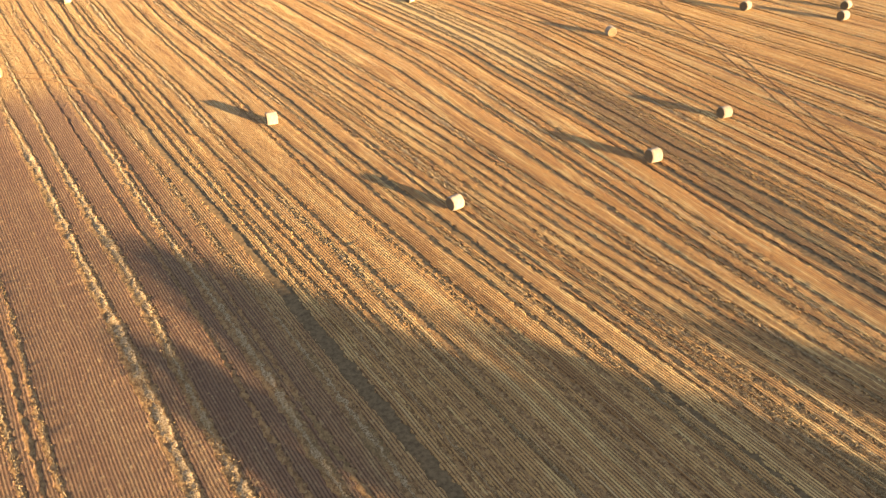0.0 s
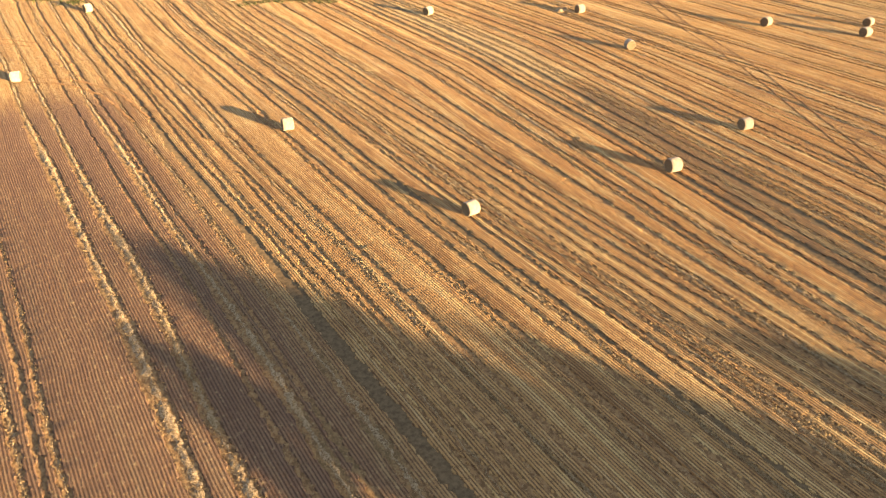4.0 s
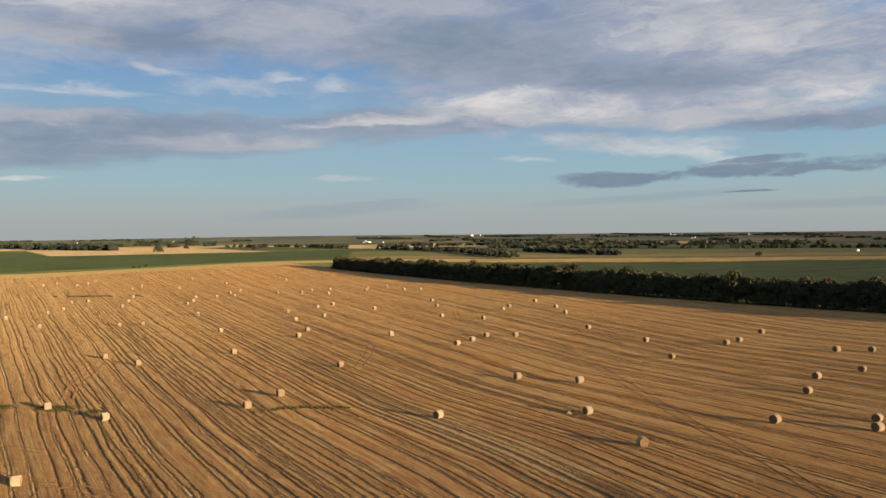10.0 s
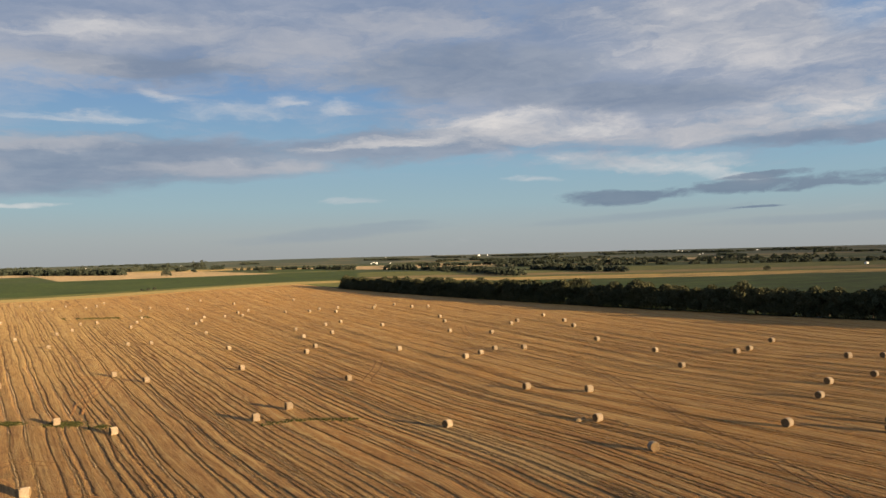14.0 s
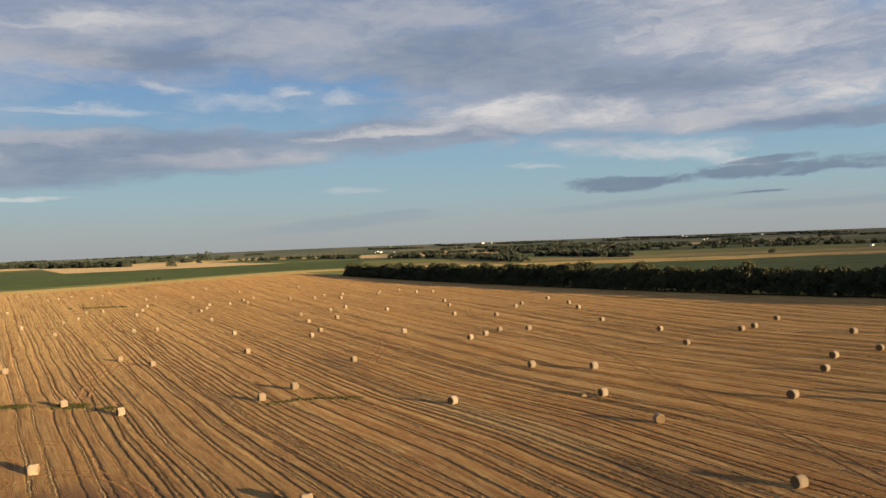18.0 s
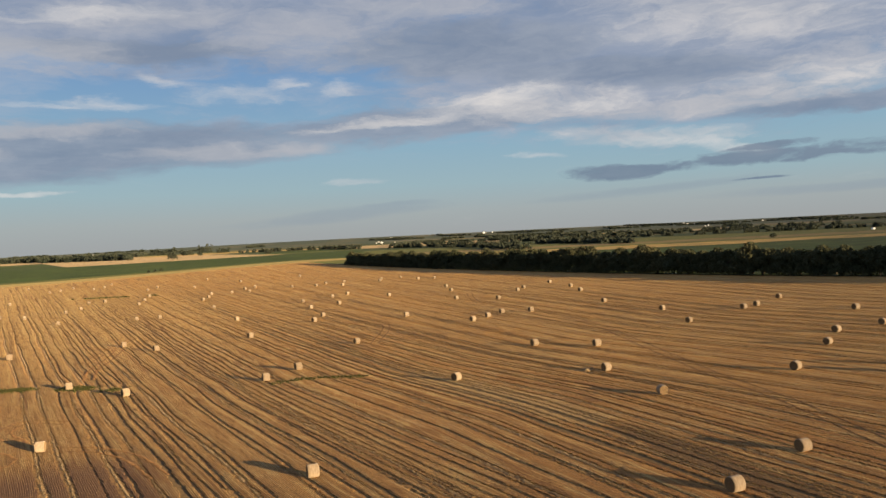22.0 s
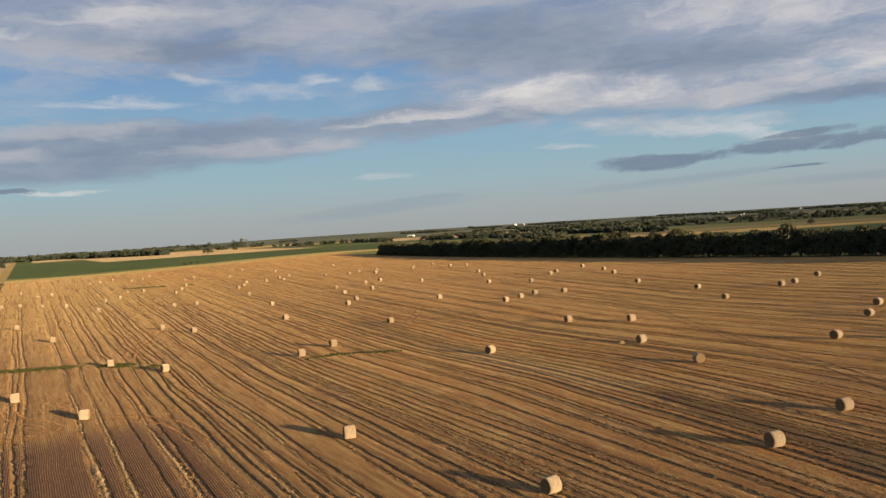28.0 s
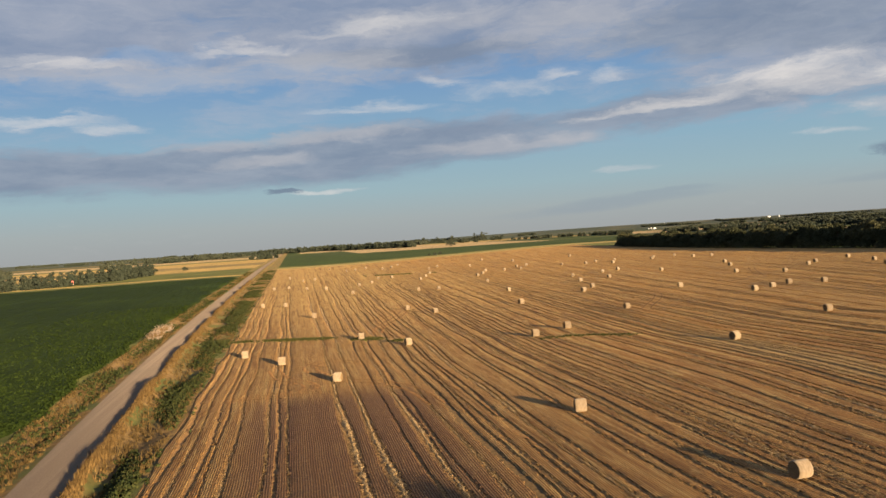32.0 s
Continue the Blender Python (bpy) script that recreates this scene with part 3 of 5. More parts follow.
# ---- meshes ----
def mesh_object(name, verts, faces, material, parent=None, smooth_faces=False, label=""):
    me = bpy.data.meshes.new(name)
    verts = np.asarray(verts, dtype=np.float64)
    me.from_pydata(verts.tolist(), [], faces if isinstance(faces, list) else faces.tolist())
    for m in material if isinstance(material, (list, tuple)) else [material]:
        me.materials.append(m)
    if smooth_faces:
        me.polygons.foreach_set("use_smooth", np.ones(len(me.polygons), dtype=bool))
    me.update()
    ob = new(name, me)
    if parent is not None:
        ob.parent = parent
    if label:
        ob["label"] = label
    return ob


def part(name, bm, material, parent, label=""):
    me = bpy.data.meshes.new(name)
    bm.to_mesh(me)
    bm.free()
    me.materials.append(material)
    ob = new(name, me)
    ob.parent = parent
    if label:
        ob["label"] = label
    return ob


def smoothstep(a, b, x):
    t = np.clip((np.asarray(x, dtype=float) - a) / (b - a), 0, 1)
    return t * t * (3 - 2 * t)


# ---- the lie of the land: x runs across the rows, y along the road ----
LAND = (0.172, 1.332, -1.19, 1.812, -3.323, 0.563, -0.593, 0.296, 1.134)


def road_bend(x, y):
    """How far the road and its verges curve off the straight line at y; the stubble beside them stays."""
    y = np.clip(np.asarray(y, dtype=float), 40, 900)
    return (10.6 * np.exp(-y / 105.0) - 4.2) * (1 - smoothstep(-17.5, -12.4, x)) * smoothstep(-140, -32, x)


def ground_height(x, y):
    x, y = np.asarray(x, dtype=float), np.asarray(y, dtype=float)
    u, v = np.clip(x, -40, 240) / 100, np.clip(y, -20, 620) / 300
    z = sum(c * t for c, t in zip(LAND, (1, u, v, u * u, u * v, v * v, u ** 3, u * u * v, u * v * v)))
    outside = np.hypot(np.maximum(np.maximum(x - 240, -40 - x), 0), np.maximum(np.maximum(y - 620, -20 - y), 0))
    z = z * (1 - smoothstep(0, 260, outside))
    z = z + 0.10 * np.sin(x * 0.045 + 1.3) * np.cos(y * 0.021 + x * 0.01)
    r = np.hypot(x, y)
    z = z + 13.0 * (np.clip(r - 2400, 0, 2400) / 2200) ** 2 * (0.2 + 0.8 * smoothstep(0.02, 0.42, x / np.maximum(r, 1.0)))
    # the road stands a little above its ditches
    x = x - road_bend(x, y)
    near = np.exp(-((x + 21.5) / 2.9) ** 4) * 0.28
    bank = 0.78 * np.exp(-((x + 18.62) / 0.5) ** 2) * (0.75 + 0.35 * np.sin(y / 4.3) * np.sin(y / 11.0 + 1))
    ditch = -0.38 * np.exp(-((x + 16.0) / 1.5) ** 2) - 0.30 * np.exp(-((x + 26.4) / 1.3) ** 2)
    return z + (near + ditch + bank) * (1 - smoothstep(900, 1400, np.abs(y)))


FIELD_LEFT, FIELD_RIGHT, FIELD_END = -12.2, 229.0, 600.0
ROAD_LEFT, ROAD_RIGHT = -23.7, -19.2
CROP_RIGHT, CROP_END = -29.4, 486.0


def spaced(knots):
    """Coordinates from (from, to, step) stretches, ends shared."""
    out = []
    for a, b, s in knots:
        n = max(1, int(round((b - a) / s)))
        out += list(np.linspace(a, b, n, endpoint=False))
    return np.array(out + [knots[-1][1]])


def land_sheet():
    gx = spaced([(-4900, -1800, 310), (-1800, -700, 110), (-700, -200, 50), (-200, CROP_RIGHT, 17), (CROP_RIGHT, ROAD_LEFT, 0.83), (ROAD_LEFT, ROAD_RIGHT, 0.6),
                 (ROAD_RIGHT, -17.6, 0.28), (-17.6, FIELD_LEFT, 0.75), (FIELD_LEFT, 100, 2.2), (100, FIELD_RIGHT, 4.3), (FIELD_RIGHT, 300, 9), (300, 900, 50), (900, 2200, 130), (2200, 4900, 300)])
    gy = spaced([(-4900, -600, 430), (-600, -60, 60), (-60, 0, 10), (0, 130, 2.2), (130, CROP_END, 5), (CROP_END, FIELD_END, 8), (FIELD_END, 645, 9), (645, 1200, 40),
                 (1200, 2400, 120), (2400, 4900, 250)])
    X, Y = np.meshgrid(gx, gy, indexing="ij")
    X0, X = X, X + road_bend(X, Y)
    Z = ground_height(X, Y)
    V = np.stack([X, Y, Z], -1).reshape(-1, 3)
    nx, ny = len(gx), len(gy)
    I, J = np.meshgrid(np.arange(nx - 1), np.arange(ny - 1), indexing="ij")
    F = np.stack([I * ny + J, (I + 1) * ny + J, (I + 1) * ny + J + 1, I * ny + J + 1], -1).reshape(-1, 4)
    cx, cy = X0.reshape(-1)[F].mean(1), V[F].mean(1)[:, 1]
    zone = np.zeros(len(F), dtype=int)
    zone[(cx > FIELD_LEFT) & (cx < FIELD_RIGHT) & (cy < FIELD_END) & (cy > -60)] = 1
    zone[(cx > ROAD_LEFT) & (cx < ROAD_RIGHT)] = 2
    zone[((cx > CROP_RIGHT) & (cx < ROAD_LEFT)) | ((cx > ROAD_RIGHT) & (cx < FIELD_LEFT))] = 3
    zone[(cx > FIELD_LEFT) & (cx < 330) & (cy > FIELD_END) & (cy < 645)] = 4
    for z, (name, mat, label, cat) in enumerate([
            ("ground", FARMLAND, "patchwork of green and tan farmland out to the horizon", "ground"),
            ("stubble_field", STUBBLE, "golden harvested stubble field with drill rows", "field"),
            ("road", GRAVEL, "pale gravel farm road between grassy ditches", "road"),
            ("verge", VERGE, "dry tan and green grass verge beside the gravel road", "verge"),
            ("grass_strip", STRIP, "dry yellow grass headland at the end of the stubble", "grass")]):
        f = F[zone == z]
        used, inv = np.unique(f, return_inverse=True)
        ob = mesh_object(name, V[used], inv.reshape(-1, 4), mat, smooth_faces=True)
        tagged(ob, label, cat, kind="structure")
        if name == "stubble_field":
            field = ob
    return field


stubble_field = land_sheet()


# ---- standing stubble in strips, with wheel ruts and rows of loose straw between them ----
def row_at(x0, y):
    """Where the row that starts at x0 runs at y."""
    y = np.asarray(y, dtype=float)
    sway = 0.16 * np.sin(y / 19.0 + x0 * 0.06) + 0.09 * np.sin(y / 7.7 + x0 * 0.17) + 0.30 * np.sin(y / 61.0 + x0 * 0.03)
    lean = LEAN * smoothstep(36, 46, x0) * (1 - smoothstep(66, 80, x0)) * (np.clip(y, 10, 75) - (74.0 - 0.69 * x0))
    fan = max(x0, 0.0) * FAN * np.maximum(y - FAN_START, 0)
    return x0 + sway + lean + fan


RNG = np.random.default_rng(7)


def stations(y0, y1):
    ys = [y0]
    while ys[-1] < y1:
        ys.append(ys[-1] + (1.5 if ys[-1] < 0 else 0.24 if ys[-1] < 70 else 0.45 if ys[-1] < 130 else 1.2 if ys[-1] < 260 else 3.5))
    return np.array(ys)


FIELD_Y = stations(-57.0, 588.0)


def grid_faces(n, m):
    I, J = np.meshgrid(np.arange(n - 1), np.arange(m - 1), indexing="ij")
    return np.stack([I * m + J, I * m + J + 1, (I + 1) * m + J + 1, (I + 1) * m + J], -1).reshape(-1, 4)


class Rut:
    """A gap in the standing stubble: its middle line and its uneven width along the field."""

    def __init__(self, x0, width, straw=0.0, dark=False, reach=588.0, near=-40.0):
        rng = np.random.default_rng(int(abs(x0) * 100) + 17)
        y = FIELD_Y
        n = len(y)
        self.x0, self.straw, self.dark = x0, straw, dark
        self.mid = row_at(x0, y) + 0.10 * np.sin(y / 5.3 + x0 * 5) + rng.normal(0, 0.02, n)
        kink = rng.uniform(60, 260)
        self.mid += rng.uniform(-0.35, 0.35) * np.exp(-((y - kink) / 9.0) ** 2) * (abs(x0) < 60)
        worn = 0.72 + 0.30 * np.sin(y / 23.0 + x0 * 3) + 0.18 * np.sin(y / 6.1 + x0 * 7)
        worn = np.clip(worn, 0.12, 1.2) * (1 - smoothstep(reach - 60, reach, y)) * smoothstep(near - 0.1, near + 6, y)
        rag = np.convolve(rng.normal(0, 1, n + 4), np.ones(5) / 5, "valid")
        fade = 1 - 0.45 * smoothstep(120, 300, y)
        self.width = np.clip(width * fade * (worn + 0.16 * rag * (worn > 0.13)), 0.0, None)
        self.ragged = rng.normal(0, 0.075, (2, n)) * (self.width[None, :] > 0.04)

    def side(self, k):
        return self.mid + k * self.width / 2 + self.ragged[(k + 1) // 2]


# middle, width, loose straw lying in it, darkened floor
RUTS = [(-11.4, 0.5, 0, 0), (-10.2, 0.45, 0.4, 0), (-8.7, 0.42, 0, 0), (-7.9, 0.36, 0, 0), (-6.4, 0.45, 0.3, 0), (-3.5, 0.62, 0.5, 0), (-2.5, 0.30, 0, 0), (-1.6, 0.42, 0.3, 0),
        (3.9, 0.95, 1, 0), (6.1, 0.85, 1, 0), (8.7, 0.30, 0, 0), (10.2, 0.85, 0.8, 0), (11.2, 0.45, 0, 0), (13.0, 0.75, 0.7, 0), (14.7, 0.80, 0, 1), (15.9, 0.28, 0, 0),
        (16.6, 0.34, 0.3, 0), (17.7, 0.42, 0, 0), (18.4, 0.36, 0, 0), (19.9, 0.75, 1, 0), (20.9, 0.36, 0, 0), (24.1, 0.32, 0.3, 0), (24.8, 0.42, 0, 0), (26.9, 0.42, 0, 0),
        (28.1, 0.62, 0.9, 0), (28.95, 0.52, 0, 1), (30.7, 0.40, 0, 0), (31.3, 0.30, 0, 0), (32.3, 0.55, 1, 0), (33.1, 0.50, 1, 0), (33.9, 0.34, 0.4, 0), (35.0, 0.36, 0.3, 0),
        (36.1, 0.36, 0.3, 0), (37.2, 0.52, 0, 0), (38.4, 0.40, 0, 0), (39.2, 0.65, 0.8, 0), (41.5, 0.55, 0, 0), (43.5, 0.36, 0.5, 0), (44.1, 0.34, 0, 0), (45.5, 0.75, 0.9, 0),
        (46.6, 0.32, 0, 0), (48.9, 0.36, 0, 0), (50.0, 0.80, 0, 1), (51.2, 0.42, 0, 0), (52.0, 0.45, 0.7, 0), (53.4, 0.95, 0, 1), (54.5, 0.42, 0.6, 0), (55.2, 0.42, 0.8, 0),
        (55.9, 0.38, 0.8, 0), (56.9, 0.36, 0, 0), (58.4, 0.75, 1, 0), (60.2, 0.25, 0, 0), (62.0, 0.42, 0.3, 0), (62.8, 0.32, 0, 0), (64.0, 0.52, 0, 0)]


def strip_of_stubble(left, right):
    """Standing stubble between two ruts, with ragged cut edges."""
    y = FIELD_Y
    rng = np.random.default_rng(int(left[0] * 50) + 900)
    keep = (right - left > 0.06) & (right < FIELD_RIGHT - 0.5)
    w = right - left
    run = np.minimum(0.07 / np.maximum(w, 0.1), 0.2)
    T = np.stack([0 * run, run, run * 1.5, 0 * run + 0.36, 0 * run + 0.64, 1 - run * 1.5, 1 - run, 0 * run + 1], 1)
    X = left[:, None] + w[:, None] * T
    H = STUBBLE_H * np.array([0, 0.93, 1, 1, 1, 1, 0.93, 0])[None, :] * (1 + rng.normal(0, 0.05, (len(y), 8)))
    Y = np.repeat(y[:, None], 8, 1)
    Z = ground_height(X, Y) + H
    Z[:, 0] -= 0.03
    Z[:, 7] -= 0.03
    F = grid_faces(len(y), 8)
    good = keep[:-1] & keep[1:]
    F = F[np.repeat(good, 7)]
    used, inv = np.unique(F, return_inverse=True)
    V = np.stack([X, Y, Z], -1).reshape(-1, 3)
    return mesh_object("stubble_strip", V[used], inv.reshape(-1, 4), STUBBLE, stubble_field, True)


def rut_floor(rut):
    """Crushed soil and straw on the floor of a rut."""
    y = FIELD_Y
    ok = (rut.width > 0.08) & (rut.mid < FIELD_RIGHT - 1.5)
    X = np.stack([rut.side(-1) - 0.05, rut.mid, rut.side(1) + 0.05], 1)
    Y = np.repeat(y[:, None], 3, 1)
    Z = ground_height(X, Y) + 0.014
    F = grid_faces(len(y), 3)[np.repeat(ok[:-1] & ok[1:], 2)]
    if len(F):
        used, inv = np.unique(F, return_inverse=True)
        V = np.stack([X, Y, Z], -1).reshape(-1, 3)
        mesh_object("wheel_rut", V[used], inv.reshape(-1, 4), SHADED_FLOOR if rut.dark else TRACK, stubble_field, True)


def straw_ridge(rut):
    """The lumpy row of loose straw in a rut."""
    rng = np.random.default_rng(int(abs(rut.x0) * 10) + 5)
    y = FIELD_Y
    n = len(y)
    clump = np.clip(0.75 + 0.5 * np.convolve(rng.normal(0, 1, n + 2), np.ones(3) / 3, "valid"), 0.0, 1.6) * rut.straw
    half = rut.width * 0.36 * np.clip(clump, 0.2, 1.0)
    mid = rut.mid + rng.normal(0, 0.05, n) + rut.width * 0.08
    t = np.array([-1, -0.5, 0.0, 0.5, 1])
    X = mid[:, None] + half[:, None] * (t[None, :] + rng.normal(0, 0.12, (n, 5)))
    Y = np.repeat(y[:, None], 5, 1) + rng.normal(0, 0.05, (n, 5))
    H = 0.062 * np.array([0, 0.7, 1.0, 0.7, 0])[None, :] * (clump[:, None] * np.clip(1 + rng.normal(0, 0.45, (n, 5)), 0.1, 1.8))
    Z = ground_height(X, Y) + 0.02 + H
    Z[:, 0] -= 0.04
    Z[:, 4] -= 0.04
    ok = (rut.width > 0.2) & (mid < FIELD_RIGHT - 1.5)
    F = grid_faces(n, 5)[np.repeat(ok[:-1] & ok[1:], 4)]
    if len(F):
        used, inv = np.unique(F, return_inverse=True)
        V = np.stack([X, Y, Z], -1).reshape(-1, 3)
        mesh_object("straw_row", V[used], inv.reshape(-1, 4), STRAW, stubble_field, True)


def rows_on_field():
    ruts = [Rut(x, w, s, bool(d), RNG.choice([RNG.uniform(190, 330), RNG.uniform(250, 560)])) for x, w, s, d in RUTS]
    x = 66.0
    while x < 222:
        for i in range(int(RNG.integers(1, 5))):
            ruts.append(Rut(x, RNG.uniform(0.24, 0.46), RNG.choice([0, 0.5, 0.8, 1.0]), False, RNG.uniform(150, 420), RNG.choice([-40.0, -40.0, 60.0])))
            x += RNG.uniform(0.75, 1.15)
        x += RNG.uniform(1.2, 3.6)
    last = np.full(len(FIELD_Y), FIELD_LEFT + 0.2) + 0.25 * np.sin(FIELD_Y / 4.1)
    for r in ruts:
        strip_of_stubble(last, r.side(-1))
        rut_floor(r)
        if r.straw:
            straw_ridge(r)
        last = r.side(1)
    strip_of_stubble(last, np.maximum(np.full(len(FIELD_Y), FIELD_RIGHT - 1.0), last + 1.0))
    return ruts


field_ruts = rows_on_field()


# ---- round bales ----
BALE_RADIUS, BALE_WIDTH = 0.61, 1.04


def make_bale():
    root = new("round_bale")
    rng = np.random.default_rng(3)
    n, stations = 28, [(-0.5, 0.93), (-0.47, 0.985), (-0.3, 1.0), (0.0, 1.005), (0.3, 1.0), (0.47, 0.985), (0.5, 0.93)]
    V, F = [], []
    for s, r in stations:
        for i in range(n):
            a = 2 * math.pi * i / n
            rr = BALE_RADIUS * r * (1 + 0.012 * rng.normal()) * (1 - 0.05 * max(0.0, -math.cos(a)) ** 6)
            V.append((s * BALE_WIDTH, math.sin(a) * rr, math.cos(a) * rr + BALE_RADIUS * 0.96))
    for k in range(len(stations) - 1):
        for i in range(n):
            j = (i + 1) % n
            F.append((k * n + i, k * n + j, (k + 1) * n + j, (k + 1) * n + i))
    mesh_object("wrap", V, F, WRAP, root, True, "pale net wrap round the barrel")
    for side in (-1, 1):
        V, F = [(side * 0.475 * BALE_WIDTH, 0, BALE_RADIUS * 0.96)], []
        rings = [(0.18, 0.487), (0.5, 0.483), (0.8, 0.493), (0.925, 0.498)]
        for r, s in rings:
            for i in range(n):
                a = 2 * math.pi * i / n
                V.append((side * BALE_WIDTH * (s + 0.006 * rng.normal()), math.sin(a) * r * BALE_RADIUS, math.cos(a) * r * BALE_RADIUS + BALE_RADIUS * 0.96))
        for i in range(n):
            F.append((0, 1 + i, 1 + (i + 1) % n))
            for k in range(len(rings) - 1):
                F.append((1 + k * n + i, 1 + (k + 1) * n + i, 1 + (k + 1) * n + (i + 1) % n, 1 + k * n + (i + 1) % n))
        mesh_object("end_face", V, F, END, root, True, "coiled straw end face")
    return tagged(root, "round straw bale in pale net wrap on the stubble", "bale", "bales on the field")


BALES = """11.4,139.5 18.0,125.9 38.2,120.2 45.6,125.4 58.8,95.5 27.4,189.9 31.8,175.5 53.2,177.3 65.5,144.8 19.8,266.7 41.2,256.6 47.8,254.9 62.6,221.0 75.7,194.1 82.6,204.9 95.9,179.5 69.6,273.3 89.7,232.3 101.0,235.9 96.8,258.1 110.9,264.8 118.9,269.4 123.5,243.7 128.1,205.9 144.4,235.5 153.6,254.0 180.2,308.3 174.1,313.0 176.0,334.0 166.8,336.5 159.8,324.2 149.3,341.5 138.6,318.9 131.5,332.8 140.2,342.3 122.6,340.1 157.2,422.4 113.5,366.5 105.9,357.9 102.4,339.1 95.1,341.3 87.2,345.7 81.4,327.5 76.2,315.6 94.8,409.3 117.3,473.6 123.4,424.5 81.5,437.1 73.4,418.6 65.3,369.7 59.2,345.7 53.0,323.6 38.7,357.9 45.1,358.7 32.3,326.0 25.9,313.0 54.1,473.2 68.8,512.9 61.1,485.1 46.3,501.2 38.3,486.2 32.1,476.5 99.6,153.1 106.0,156.1 112.9,159.9 118.6,155.2 134.2,191.6 153.9,208.2 161.3,214.8 180.7,224.5 171.2,201.5 161.0,184.9 141.5,153.3 135.1,126.9 121.7,107.3 144.2,111.6 149.7,112.4 164.3,117.1 151.9,90.7 156.4,86.0 135.0,75.9 123.6,77.3 112.1,71.6 91.2,101.0 85.2,110.9 77.0,83.5 92.7,63.9 103.3,56.0 98.8,53.5 31.1,43.7 25.6,67.9 50.1,40.2 62.6,42.7 4.8,98.3 71.1,67.3 -9.5,235.0 -2.8,230.7 4.4,189.5 -8.4,128.2 -2.4,117.2 -8.2,325.1 -2.2,326.6 4.9,311.1 12.1,301.5 -2.0,426.8 4.6,383.0 10.4,393.5 24.3,530.3"""


def place_bales():
    rng = np.random.default_rng(11)
    spots = [tuple(float(v) for v in s.split(",")) for s in BALES.split()]
    first = make_bale()
    for i, (x, y) in enumerate(spots):
        turn = rng.normal(0, 9) + (62 if (x, y) == (71.1, 67.3) else 0)
        z = float(ground_height(x, y)) + STUBBLE_H - 0.03
        m = pose(x, y, z, 0, 0, turn)
        if i == 0:
            first.matrix_basis = m
        else:
            b = copy_thing(first, m)
            s = rng.uniform(0.95, 1.05)
            b.scale = (s * rng.uniform(0.97, 1.03), s, s)


place_bales()


# ---- trees ----
def leaf_cloud(lobes, count, size, rng, flat=0.9):
    """Small bent leaf sprays over the shells of several lobes."""
    V, F = [], []
    w = np.array([l[3] ** 2 for l in lobes])
    pick = rng.choice(len(lobes), count, p=w / w.sum())
    d = rng.normal(0, 1, (count, 3))
    d /= np.linalg.norm(d, axis=1)[:, None]
    d[:, 2] = np.where(d[:, 2] < -0.35, -d[:, 2] * 0.5, d[:, 2])
    L = np.array(lobes)[pick]
    rad = L[:, 3] * (0.55 + 0.5 * rng.random(count) ** 0.6)
    c = L[:, :3] + d * rad[:, None] * np.array([1, 1, flat])
    a = rng.normal(0, 1, (count, 3)) + d * 0.3
    a /= np.linalg.norm(a, axis=1)[:, None]
    b = np.cross(a, rng.normal(0, 1, (count, 3)))
    b /= np.linalg.norm(b, axis=1)[:, None]
    s = size * (0.6 + 0.8 * rng.random(count))[:, None]
    nrm = np.cross(a, b)
    P = np.stack([c - a * s, c + b * s * 0.55 + nrm * s * 0.15, c + a * s, c - b * s * 0.55 + nrm * s * 0.15], 1)
    return P.reshape(-1, 3), np.arange(count * 4).reshape(-1, 4)


def limb(V, F, p, q, r0, r1, n=6):
    p, q = Vector(p), Vector(q)
    d = (q - p).normalized()
    u = d.orthogonal().normalized()
    w = d.cross(u)
    o = len(V)
    for c, r in ((p, r0), (q, r1)):
        for i in range(n):
            a = 2 * math.pi * i / n
            V.append(tuple(c + u * math.cos(a) * r + w * math.sin(a) * r))
    for i in range(n):
        F.append((o + i, o + (i + 1) % n, o + n + (i + 1) % n, o + n + i))


def make_tree(seed, height, spread, leaves, size, leaf=None, name="tree"):
    rng = np.random.default_rng(seed)
    root = new(name)
    V, F = [], []
    top = height * 0.55
    lean = rng.normal(0, 0.03, 2) * height
    limb(V, F, (0, 0, -0.15), (lean[0] * 0.4, lean[1] * 0.4, top * 0.5), 0.028 * height, 0.02 * height, 8)
    limb(V, F, (lean[0] * 0.4, lean[1] * 0.4, top * 0.5), (lean[0], lean[1], top), 0.02 * height, 0.012 * height, 8)
    lobes = []
    for i in range(9):
        a = 2.4 * i + rng.uniform(-0.5, 0.5)
        f = (i + 0.5) / 9
        z = height * (0.24 + 0.60 * f)
        reach = spread * (0.55 - 0.30 * abs(f - 0.35)) * rng.uniform(0.6, 1.15) * (1.0 if f < 0.75 else 0.5)
        c = (math.cos(a) * reach + lean[0], math.sin(a) * reach + lean[1], z)
        limb(V, F, (lean[0] * 0.6, lean[1] * 0.6, min(top, z * 0.75)), (c[0] * 0.9, c[1] * 0.9, z), 0.011 * height, 0.004 * height, 5)
        lobes.append((*c, spread * rng.uniform(0.24, 0.36)))
    lobes.append((lean[0], lean[1], height * 0.86, spread * 0.22))
    mesh_object("trunk", V, F, BARK, root, True)
    P, Q = leaf_cloud(lobes, leaves, size, rng)
    mesh_object("crown", P, Q, leaf or LEAF, root)
    return root


